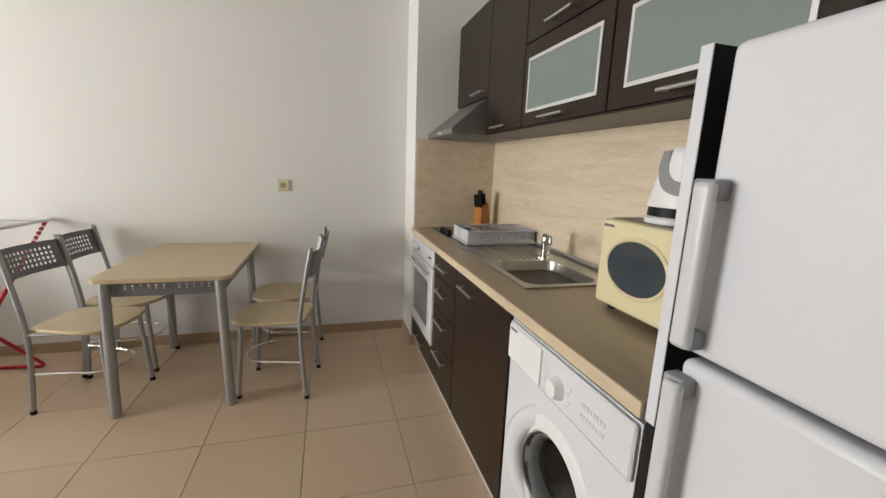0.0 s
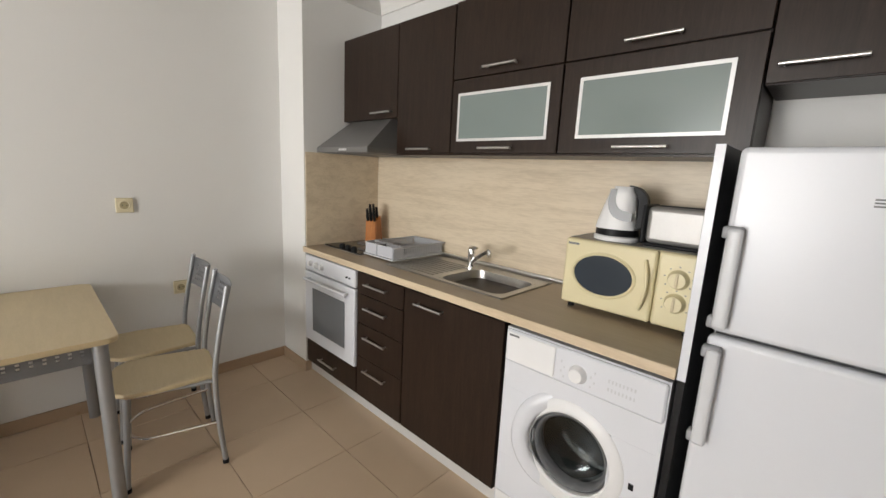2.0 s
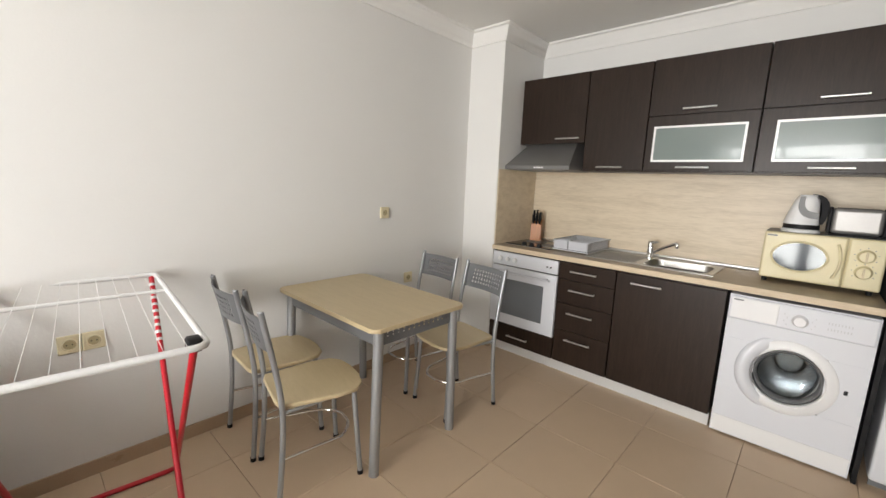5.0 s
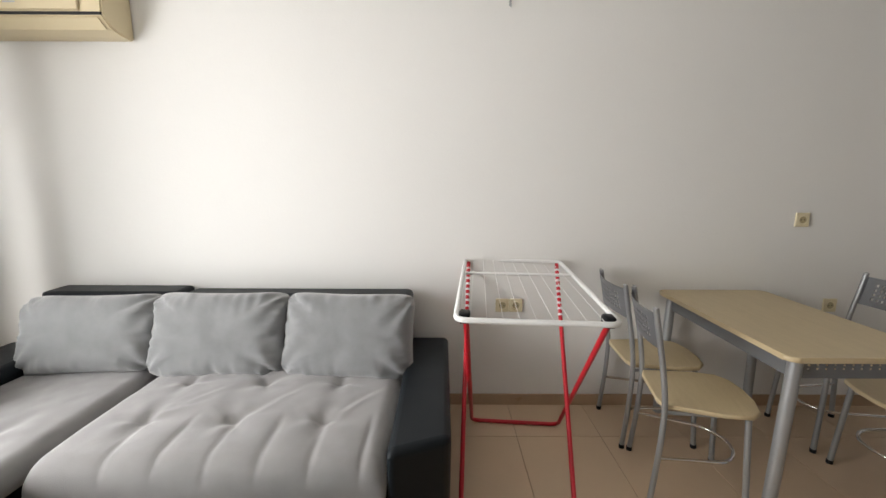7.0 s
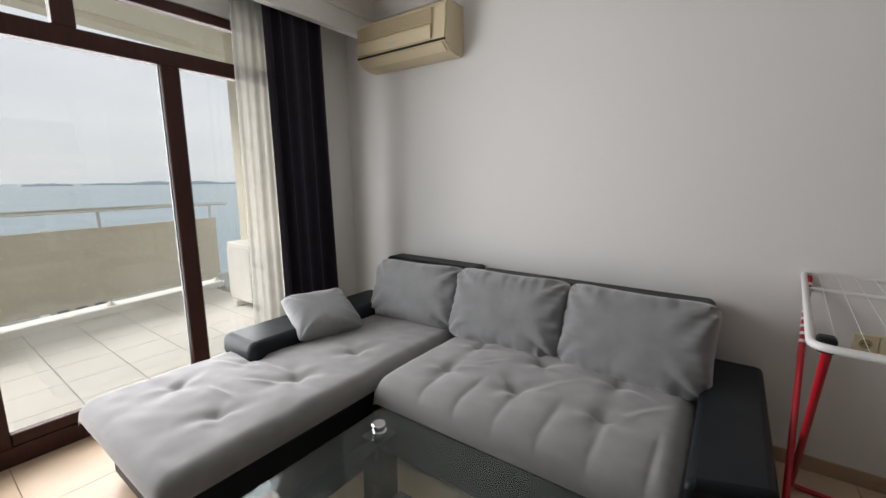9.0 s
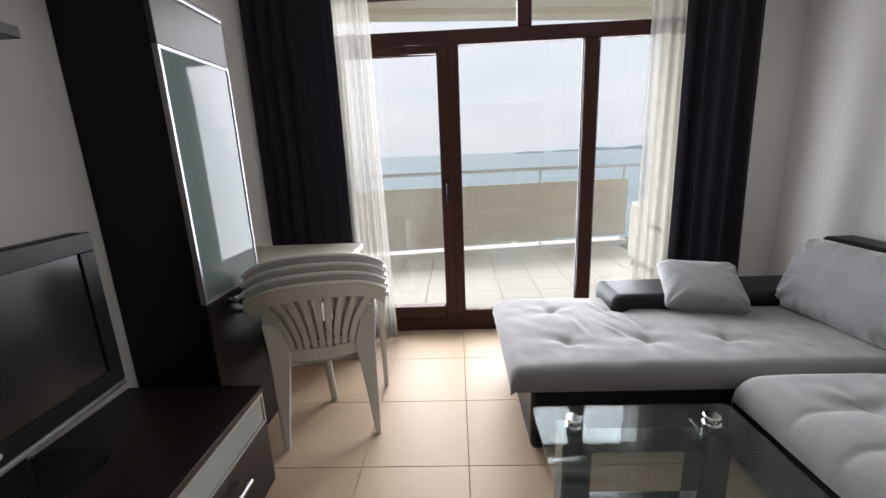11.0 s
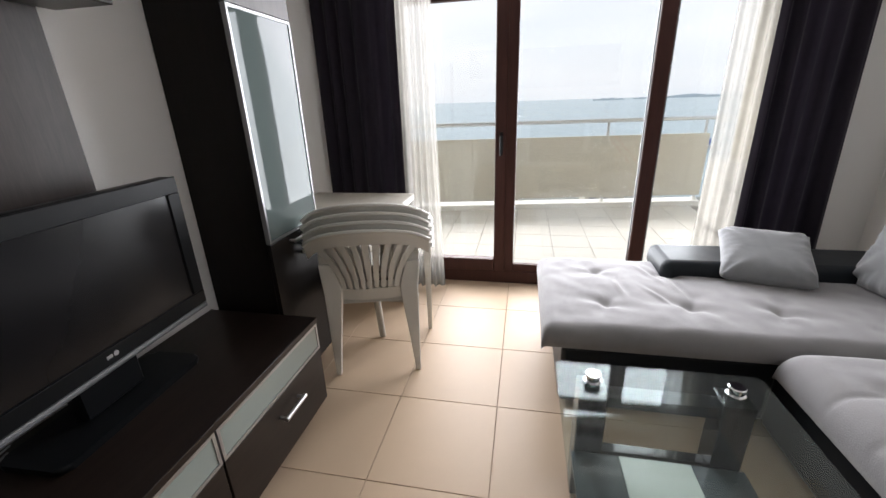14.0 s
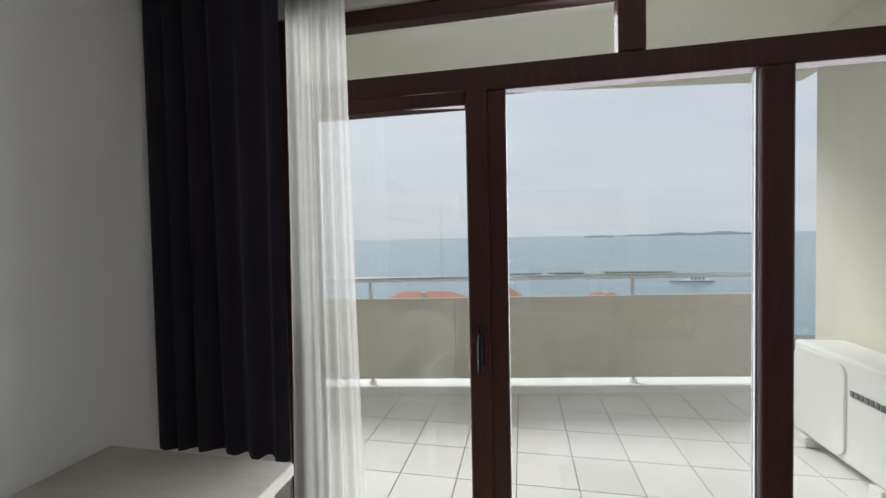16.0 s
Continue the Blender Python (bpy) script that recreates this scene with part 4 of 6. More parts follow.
# hood
hd = thing("cooker_hood", "grey metal cooker hood under the wall cabinet", "cooker hood", (1.45, 2.73, 1.54))
bm = B()
lo = [(1.185, 2.445), (1.69, 2.445), (1.69, 3.012), (1.185, 3.012)]
hi = [(1.40, 2.50), (1.69, 2.50), (1.69, 2.93), (1.40, 2.93)]
r = [[bm.verts.new((x, y, z)) for x, y in q] for q, z in ((lo, 1.542), (lo, 1.572), (hi, 1.755))]
bm.faces.new(list(reversed(r[0]))), bm.faces.new(r[2])
for a, b in ((r[0], r[1]), (r[1], r[2])):
    for i in range(4):
        bm.faces.new((a[i], a[(i + 1) % 4], b[(i + 1) % 4], b[i]))
wpart("canopy", bm, HOOD, hd)
for k in range(4):
    wpart("button", bx(1.181, 1.1845, 2.66 + 0.022 * k, 2.675 + 0.022 * k, 1.551, 1.563), WHITE_PL, hd)
wpart("filter", bx(1.23, 1.66, 2.50, 2.96, 1.538, 1.5415), DGREY_PL, hd)

# end panel between worktop and fridge
ep = thing("end_panel", "dark upright panel with a white front edge", "panel", (1.38, 0.726, 0))
wpart("board", bx(KF - 0.008, XE - 0.002, 0.716, 0.736, 0.0, 1.555), BLACK_PL, ep)
wpart("edge", bx(KF - 0.0115, KF - 0.0085, 0.714, 0.738, 0.875, 1.556, 0.001), ENAMEL, ep, "white front edge strip")

# washing machine
wm = thing("washing_machine", "white front-loading washing machine", "washing machine", (KF, 1.05, 0))
W0, W1, WF = 0.748, 1.346, KF + 0.0
wpart("cabinet", bx(WF + 0.34, XE - 0.06, W0, W1, 0.012, 0.855, 0.006), ENAMEL, wm)
for q in ((W0, W0 + 0.02, 0.012, 0.855), (W1 - 0.02, W1, 0.012, 0.855), (W0 + 0.0202, W1 - 0.0202, 0.012, 0.03), (W0 + 0.0202, W1 - 0.0202, 0.835, 0.855)):
    wpart("side_panel", bx(WF + 0.06, WF + 0.3395, *q), ENAMEL, wm)
for q in ((W0, W1, 0.012, 0.29), (W0, W1, 0.60, 0.855), (W0, 0.90, 0.2905, 0.5995), (1.19, W1, 0.2905, 0.5995)):
    wpart("front_panel", bx(WF, WF + 0.0595, *q), ENAMEL, wm)
wpart("control_panel", bx(WF - 0.012, WF - 0.0005, W0 + 0.004, W1 - 0.004, 0.715, 0.85, 0.008, 2), ENAMEL, wm)
wpart("drawer_front", bx(WF - 0.016, WF - 0.0125, 1.125, 1.335, 0.725, 0.842, 0.003), WHITE_PL, wm)
wpart("plinth_panel", bx(WF - 0.004, WF - 0.0005, W0 + 0.006, W1 - 0.006, 0.02, 0.115, 0.002), WHITE_PL, wm)
CY, CZ = 1.045, 0.447


def ring_x(bm, x0, x1, r_in, r_out, cy=CY, cz=CZ, seg=40, rd=0.0):
    """A turned ring round the x axis: list of (x, radius) profile closed."""
    prof = [(x1, r_in), (x0 + rd, r_in), (x0, r_in + rd), (x0, r_out - rd), (x0 + rd, r_out), (x1, r_out)]
    rows = [[bm.verts.new((x, cy + rr * math.cos(k * math.tau / seg), cz + rr * math.sin(k * math.tau / seg))) for k in range(seg)] for x, rr in prof]
    for i in range(len(prof)):
        a, b = rows[i], rows[(i + 1) % len(prof)]
        for k in range(seg):
            bm.faces.new((a[k], a[(k + 1) % seg], b[(k + 1) % seg], b[k]))
    return bm


HINGE = Vector((WF - 0.02, CY + 0.215, CZ))
swing = Matrix.Translation(HINGE) @ Matrix.Rotation(radians(21), 4, "Z") @ Matrix.Translation(-HINGE)


def door_part(name, bm, material, parent, label=""):
    bmesh.ops.transform(bm, matrix=swing, verts=bm.verts)
    return wpart(name, bm, material, parent, label)


wpart("port_ring", ring_x(B(), WF - 0.006, WF + 0.058, 0.152, 0.205, rd=0.006), WHITE_PL, wm)
wpart("door_seal", ring_x(B(), WF + 0.008, WF + 0.058, 0.131, 0.1515, rd=0.01), DGREY_PL, wm, "dark grey rubber seal")
bm = B()
prof = [(0.062, 0.150), (0.070, 0.185), (0.090, 0.222), (0.30, 0.222), (0.325, 0.19), (0.325, 0.075), (0.305, 0.06), (0.305, 0.012)]
rows = [[bm.verts.new((WF + x, CY + rr * math.cos(k * math.tau / 40), CZ + rr * math.sin(k * math.tau / 40))) for k in range(40)] for x, rr in prof]
for a, b in zip(rows, rows[1:]):
    for k in range(40):
        bm.faces.new((a[k], a[(k + 1) % 40], b[(k + 1) % 40], b[k]))
bm.faces.new(rows[-1])
wpart("drum", bm, DRUM, wm, "shiny steel drum behind the door")
for k in range(3):
    a0 = radians(205 + 120 * k)
    bm = B()
    ring = []
    for x, h in ((0.095, 0.012), (0.14, 0.045), (0.25, 0.055), (0.29, 0.02)):
        ring.append([bm.verts.new((WF + x, CY + rr * math.cos(a0 + da), CZ + rr * math.sin(a0 + da))) for rr, da in ((0.221, -0.16), (0.221 - h, 0.0), (0.221, 0.16))])
    for a, b in zip(ring, ring[1:]):
        for m_ in range(2):
            bm.faces.new((a[m_], a[m_ + 1], b[m_ + 1], b[m_]))
    wpart("paddle", bm, DRUM, wm)
dw = door_part("door", ring_x(B(), WF - 0.050, WF - 0.012, 0.158, 0.228, rd=0.014), ENAMEL, wm, "white porthole door standing ajar")
door_part("door_rim", ring_x(B(), WF - 0.038, WF - 0.006, 0.148, 0.1575, rd=0.004), DGREY_LT, dw)
bm = B()
prof = [(-0.030, 0.1475), (-0.010, 0.138), (0.006, 0.118), (0.016, 0.065)]
rows = [[bm.verts.new((WF + x, CY + rr * math.cos(k * math.tau / 32), CZ + rr * math.sin(k * math.tau / 32))) for k in range(32)] for x, rr in prof]
tip = bm.verts.new((WF + 0.020, CY, CZ))
for a, b in zip(rows, rows[1:]):
    for k in range(32):
        bm.faces.new((a[k], a[(k + 1) % 32], b[(k + 1) % 32], b[k]))
for k in range(32):
    bm.faces.new((rows[-1][k], rows[-1][(k + 1) % 32], tip))
p = door_part("door_bowl", bm, BOWL_GL, dw, "clear glass bowl of the door")
door_part("latch", bx(WF - 0.056, WF - 0.049, CY - 0.205, CY - 0.172, CZ - 0.05, CZ + 0.05, 0.003, 2), WHITE_PL, dw)
wpart("door_lock", bx(WF - 0.004, WF + 0.002, CY - 0.236, CY - 0.220, CZ - 0.006, CZ + 0.016, 0.001), BLACK_PL, wm, "black door lock slot")
wpart("dial", tube(B(), [(WF - 0.012, 1.035, 0.772), (WF - 0.022, 1.035, 0.772), (WF - 0.036, 1.035, 0.772)], 0.03, 24, radii=[0.034, 0.03, 0.024]), WHITE_PL, wm)
for k in range(8):
    for j in range(2):
        wpart("mark", bx(WF - 0.0132, WF - 0.0122, 0.84 + 0.012 * k, 0.845 + 0.012 * k, 0.755 + 0.03 * j, 0.767 + 0.03 * j), PALE_MARK, wm)
for k in range(4):
    wpart("mark", bx(WF - 0.0132, WF - 0.0122, 0.985 - (k % 2) * 0.012, 0.99 - (k % 2) * 0.012, 0.74 + 0.018 * k, 0.748 + 0.018 * k), PALE_MARK, wm)
    wpart("mark", bx(WF - 0.0132, WF - 0.0122, 1.085 + (k % 2) * 0.012, 1.09 + (k % 2) * 0.012, 0.74 + 0.018 * k, 0.748 + 0.018 * k), PALE_MARK, wm)
wpart("mark", bx(WF - 0.017, WF - 0.0162, 1.28, 1.325, 0.826, 0.834), DGREY_PL, wm)
for y in (W0 + 0.05, W1 - 0.05):
    wpart("foot", cyl(B(), (WF + 0.06, y, 0), (WF + 0.06, y, 0.012), 0.02, seg=12), BLACK_PL, wm)

# microwave
mw = thing("microwave", "cream microwave oven with an oval window", "microwave", (1.51, 1.01, 0.913))
MX = 1.354
wpart("casing", bx(MX + 0.012, 1.675, 0.756, 1.257, 0.940, 1.210, 0.012, 3), CREAM, mw)
md = wpart("door", bx(MX - 0.012, MX + 0.011, 0.905, 1.257, 0.940, 1.210, 0.010, 3), CREAM, mw)


def oval(bm, x0, x1, cy, cz, ry, rz2, seg=36):
    a = [bm.verts.new((x0, cy + ry * math.cos(k * math.tau / seg), cz + rz2 * math.sin(k * math.tau / seg))) for k in range(seg)]
    b = [bm.verts.new((x1, cy + ry * math.cos(k * math.tau / seg), cz + rz2 * math.sin(k * math.tau / seg))) for k in range(seg)]
    bm.faces.new(a), bm.faces.new(list(reversed(b)))
    for k in range(seg):
        bm.faces.new((a[k], a[(k + 1) % seg], b[(k + 1) % seg], b[k]))
    return bm


wpart("window", oval(B(), MX - 0.0145, MX - 0.0122, 1.093, 1.080, 0.114, 0.078), MICRO_GL, md, "dark oval window")
bm = B()
rim_pts = [(MX - 0.0125, 1.093 + 0.121 * math.cos(k * math.tau / 40), 1.080 + 0.085 * math.sin(k * math.tau / 40)) for k in range(40)]
wpart("window_rim", tube(bm, rim_pts, 0.007, 6, closed=True), CREAM, md)
wpart("handle", tube(B(), arc([(MX - 0.013, 0.945, 0.985), (MX - 0.030, 0.932, 1.02), (MX - 0.034, 0.924, 1.075), (MX - 0.030, 0.930, 1.13), (MX - 0.013, 0.942, 1.170)]), 0.0065, 8), CREAM, md)
mp_ = wpart("control_panel", bx(MX - 0.010, MX + 0.011, 0.756, 0.902, 0.940, 1.210, 0.010, 3), CREAM, mw)
for z in (1.12, 1.035):
    wpart("knob", tube(B(), [(MX - 0.010, 0.83, z), (MX - 0.018, 0.83, z), (MX - 0.034, 0.83, z)], 0.03, 24, radii=[0.036, 0.032, 0.027]), CREAM, mp_)
wpart("mark", bx(MX - 0.0135, MX - 0.0122, 1.20, 1.245, 1.186, 1.194), DGREY_PL, md)
for z in (1.12, 1.035):
    wpart("pointer", bx(MX - 0.0375, MX - 0.0342, 0.826, 0.834, z - 0.024, z + 0.024, 0.001), CREAM_AC, mp_)
    for k in range(7):
        a = radians(-120 + 40 * k)
        wpart("mark", bx(MX - 0.0108, MX - 0.0101, 0.83 + 0.045 * math.sin(a) - 0.0025, 0.83 + 0.045 * math.sin(a) + 0.0025, z + 0.045 * math.cos(a) - 0.002, z + 0.045 * math.cos(a) + 0.002), DGREY_PL, mp_)
wpart("lid", bx(MX + 0.02, 1.674, 0.760, 1.258, 1.2101, 1.2108), METAL_TOP, mw, "grey metal lid")
for y in (0.79, 1.23):
    for x in (MX + 0.04, 1.65):
        wpart("foot", cyl(B(), (x, y, 0.913), (x, y, 0.940), 0.013, seg=10), BLACK_PL, mw)

# kettle
kt = thing("kettle", "white and grey electric kettle on the microwave", "kettle", (1.485, 1.110, 1.211), 8)
part("base", tube(B(), [(0, 0, 0), (0, 0, 0.014), (0, 0, 0.02)], 0.08, 28, radii=[0.088, 0.088, 0.080]), WHITE_PL, kt)
part("band", tube(B(), [(0, 0, 0.0205), (0, 0, 0.046)], 0.075, 28, radii=[0.083, 0.081]), BLACK_PL, kt, "black base band")


def kettle_half(z):
    return 0.072 - 0.016 * (z - 0.046) / 0.17


bm = B()
levels = []
for k in range(13):
    t = k / 12
    z = 0.0465 + 0.170 * t
    yl = 0.084 - 0.050 * t ** 1.15          # spout side
    yr = -0.076 + 0.016 * t                 # handle side
    if t > 0.9:
        yl, yr = yl - 0.008, yr + 0.010
    levels.append((z, yl, yr, kettle_half(z) - (0.012 if k == 12 else 0.0)))
rows = []
for z, yl, yr, hx in levels:
    cy_, ry_ = (yl + yr) / 2, (yl - yr) / 2
    ring = []
    for k in range(32):
        c, s_ = math.cos(k * math.tau / 32), math.sin(k * math.tau / 32)
        ring.append(bm.verts.new((hx * math.copysign(abs(c) ** 0.7, c), cy_ + ry_ * math.copysign(abs(s_) ** 0.8, s_), z)))
    rows.append(ring)
for p, q in zip(rows, rows[1:]):
    for k in range(32):
        bm.faces.new((p[k], p[(k + 1) % 32], q[(k + 1) % 32], q[k]))
bm.faces.new(list(reversed(rows[0]))), bm.faces.new(rows[-1])
part("body", bm, WHITE_PL, kt)
outer = arc([(0.030, 0.205), (0.034, 0.150), (0.016, 0.105), (-0.020, 0.085), (-0.058, 0.082)], 6)
inner = arc([(0.006, 0.207), (0.008, 0.168), (0.000, 0.142), (-0.020, 0.124), (-0.060, 0.116)], 6)
for s_ in (-1, 1):
    bm = B()
    rim = [[bm.verts.new((s_ * (kettle_half(z) + d), y, z)) for y, z in line] for d in (-0.004, 0.0025) for line in (outer, inner)]
    n_ = len(outer) - 1
    for i in range(n_):
        bm.faces.new((rim[2][i], rim[2][i + 1], rim[3][i + 1], rim[3][i]))
        bm.faces.new((rim[0][i], rim[1][i], rim[1][i + 1], rim[0][i + 1]))
        bm.faces.new((rim[0][i], rim[0][i + 1], rim[2][i + 1], rim[2][i]))
        bm.faces.new((rim[1][i + 1], rim[1][i], rim[3][i], rim[3][i + 1]))
    part("water_window", bm, DGREY_LT, kt, "curved grey water window")
bm = prism(B(), [(y, z) for y, z in arc([(-0.030, 0.222), (-0.070, 0.212), (-0.100, 0.175), (-0.104, 0.12), (-0.092, 0.062), (-0.080, 0.050)], 5) + arc([(-0.070, 0.056), (-0.074, 0.12), (-0.068, 0.17), (-0.050, 0.200), (-0.030, 0.214)], 5)], -0.028, 0.028, 0.004)
for v in bm.verts:
    v.co = (v.co.z, v.co.x, v.co.y)
part("handle", bm, BLACK_PL, kt, "black rear handle")

# toaster
to = thing("toaster", "brushed steel toaster with black ends on the microwave", "toaster", (1.50, 0.885, 1.211))
part("body", bx(-0.075, 0.075, -0.10, 0.10, 0.012, 0.150, 0.018, 3), DULL_STEEL, to)
for y0, y1 in ((-0.118, -0.1005), (0.1005, 0.118)):
    part("end_cap", bx(-0.078, 0.078, y0, y1, 0.008, 0.155, 0.007, 2), BLACK_PL, to)
part("base", bx(-0.072, 0.072, -0.105, 0.105, 0.0, 0.0115, 0.003), BLACK_PL, to)
for x in (-0.035, 0.018):
    part("slot", bx(x, x + 0.017, -0.085, 0.085, 0.1495, 0.1525), BLACK_PL, to)

# fridge
fg = thing("fridge", "white two-door fridge freezer with long handles", "fridge", (1.40, 0.40, 0))
F0, F1, FF = 0.096, 0.682, 1.088
wpart("cabinet", bx(FF + 0.062, XE - 0.02, F0 + 0.004, F1 - 0.004, 0.03, 1.535, 0.012, 2), ENAMEL, fg)
wpart("gasket", bx(FF + 0.050, FF + 0.061, F0 + 0.012, F1 - 0.012, 0.05, 1.53), DGREY_PL, fg)
wpart("freezer_door", bx(FF, FF + 0.049, F0, F1, 1.050, 1.548, 0.016, 4), ENAMEL, fg)
wpart("fridge_door", bx(FF, FF + 0.049, F0, F1, 0.05, 1.038, 0.016, 4), ENAMEL, fg)
fd, rd = fg.children[-2], fg.children[-1]


def fridge_handle(parent, z0, z1):
    bm = B()
    box(bm, FF - 0.046, FF - 0.026, F1 - 0.044, F1 - 0.010, z0, z1, 0.008, 2)
    h = wpart("handle", bm, HANDLE_GREY, parent, "long pale grey handle")
    for z in (z0 + 0.012, z1 - 0.012):
        wpart("handle_mount", bx(FF - 0.030, FF + 0.003, F1 - 0.040, F1 + 0.004, z - 0.016, z + 0.016, 0.004), HANDLE_END, parent, "grey handle bracket")


fridge_handle(fd, 1.070, 1.340)
fridge_handle(rd, 0.725, 1.008)
for y in (0.372, 0.402):
    for z in (1.416, 1.4235, 1.431):
        wpart("mark", bx(FF - 0.0012, FF + 0.002, y, y + 0.022, z, z + 0.004), DGREY_PL, fd)
wpart("plinth", bx(FF + 0.06, FF + 0.07, F0 + 0.01, F1 - 0.01, 0.0, 0.05), DGREY_PL, fg)

# mop beside the fridge
mo = thing("mop", "mop with a blue patterned pole and magenta grip", "mop", (1.225, -0.006, 0))
part("pole", tube(B(), [(0.02, -0.03, 0.05), (0.0, 0.027, 0.80)], 0.016, 12, radii=[0.017, 0.012]), BLUE, mo)
part("upper_pole", tube(B(), [(0.0, 0.0272, 0.801), (-0.005, 0.045, 0.925)], 0.010, 10), WHITE_PL, mo)
part("grip", tube(B(), [(-0.005, 0.0452, 0.926), (-0.008, 0.054, 1.0), (-0.008, 0.0545, 1.008)], 0.016, 12, radii=[0.015, 0.016, 0.008]), MAGENTA, mo)
part("head", bx(-0.02, 0.06, -0.09, 0.03, 0.0, 0.052, 0.015, 2), MAGENTA, mo)


# ---------- dining corner ----------
def dining_chair(at, rz, label="grey metal dining chair with a beech laminate seat"):
    ob = thing("dining_chair", label, "chair", at, rz, "chairs round the dining table")
    # faces +x
    sx0, sx1 = -0.19, 0.20
    outline = [(sx0 + 0.01, -0.165), (0.05, -0.195), (0.15, -0.185), (0.195, -0.14), (0.215, -0.05), (0.215, 0.05), (0.195, 0.14), (0.15, 0.185), (0.05, 0.195), (sx0 + 0.01, 0.165), (sx0 - 0.005, 0.12), (sx0 - 0.005, -0.12)]
    part("seat", prism(B(), outline, 0.445, 0.465, 0.006), BEECH, ob)
    for s in (-1, 1):
        up = arc([(-0.205, 0.185 * s, 0.012), (-0.185, 0.18 * s, 0.25), (-0.18, 0.18 * s, 0.45), (-0.20, 0.18 * s, 0.62), (-0.245, 0.178 * s, 0.86), (-0.25, 0.178 * s, 0.885)], 5)
        part("back_leg", tube(B(), up, 0.0125, 10), GREY_METAL, ob)
        part("front_leg", tube(B(), arc([(0.175, 0.165 * s, 0.012), (0.160, 0.155 * s, 0.25), (0.15, 0.145 * s, 0.444)], 4), 0.0125, 10), GREY_METAL, ob)
        part("foot", tube(B(), [(-0.205, 0.185 * s, 0.0), (-0.205, 0.185 * s, 0.02)], 0.0145, 10), BLACK_PL, ob)
        part("foot", tube(B(), [(0.175, 0.165 * s, 0.0), (0.175, 0.165 * s, 0.02)], 0.0145, 10), BLACK_PL, ob)
    part("seat_rail", tube(B(), rounded([(-0.18, -0.18, 0.437), (0.15, -0.145, 0.437), (0.15, 0.145, 0.437), (-0.18, 0.18, 0.437)], 0.04), 0.008, 8), GREY_METAL, ob)
    ring = arc([(-0.19, -0.178, 0.22), (-0.05, -0.155, 0.215), (0.09, -0.13, 0.21), (0.155, -0.06, 0.21), (0.165, 0.0, 0.21), (0.155, 0.06, 0.21), (0.09, 0.13, 0.21), (-0.05, 0.155, 0.215), (-0.19, 0.178, 0.22)], 4)
    part("stretcher", tube(B(), ring, 0.008, 8), CHROME, ob)
    # pierced backrest
    bm = B()
    nx, ny = 15, 6

    def spot(u, v):
        y = -0.178 + 0.356 * u
        z = 0.715 + 0.155 * v
        return Vector((-0.222 - 0.24 * (z - 0.72) - 0.028 * (1 - (2 * u - 1) ** 2), y, z))

    vs = [[bm.verts.new(spot(i / nx, j / ny)) for j in range(ny + 1)] for i in range(nx + 1)]
    for i in range(nx):
        for j in range(ny):
            f = bm.faces.new((vs[i][j], vs[i + 1][j], vs[i + 1][j + 1], vs[i][j + 1]))
            if 0 < j < ny - 1 and 1 < i < nx - 2:
                f.normal_update()
                bmesh.ops.inset_individual(bm, faces=[f], thickness=0.0085, depth=0)
                bmesh.ops.delete(bm, geom=[f], context="FACES")
    bmesh.ops.solidify(bm, geom=list(bm.faces), thickness=0.003)
    part("backrest", bm, GREY_PANEL, ob, "pierced grey metal backrest")
    return ob


ch = dining_chair((-0.765, 2.70, 0), -12)
copy_thing(ch, pose(-0.745, 3.115, 0, 0, 0, -3))
copy_thing(ch, pose(0.185, 2.635, 0, 0, 0, 171))
copy_thing(ch, pose(0.215, 3.06, 0, 0, 0, 176))

TX0, TX1, TY_0, TY_1 = -0.625, -0.005, 2.405, 3.348
dt = thing("dining_table", "beech laminate dining table on grey metal legs", "table", (-0.315, 2.87, 0))
out = round_rect(TX0, TX1 + 0.008, TY_0, TY_1, 0.035)
wpart("tabletop", prism(B(), out, 0.733, 0.755, 0.006), BEECH, dt)
for x in (TX0 + 0.055, TX1 - 0.05):
    for y in (2.445, 3.285):
        sx = -0.02 if x < -0.3 else 0.01
        wpart("leg", tube(B(), [(x + sx, y - (0.0), 0), (x, y, 0.732)], 0.025, 14), GREY_METAL, dt)
for x in (TX0 + 0.052, TX1 - 0.047):
    wpart("apron", bx(x - 0.004, x + 0.004, 2.47, 3.26, 0.655, 0.732), GREY_PANEL, dt)
for y in (2.443, 3.287):
    bm = B()
    nx, ny = 27, 5
    vs = [[bm.verts.new((TX0 + 0.082 + (TX1 - TX0 - 0.16) * i / nx, y, 0.655 + 0.077 * j / ny)) for j in range(ny + 1)] for i in range(nx + 1)]
    for i in range(nx):
        for j in range(ny):
            f = bm.faces.new((vs[i][j], vs[i + 1][j], vs[i + 1][j + 1], vs[i][j + 1]))
            if 1 < j < ny - 1 and 0 < i < nx - 1 and i % 2 == 1:
                f.normal_update()
                bmesh.ops.inset_individual(bm, faces=[f], thickness=0.0045, depth=0)
                bmesh.ops.delete(bm, geom=[f], context="FACES")
    bmesh.ops.solidify(bm, geom=list(bm.faces), thickness=0.003)
    wpart("apron", bm, GREY_PANEL, dt, "pierced grey metal apron")

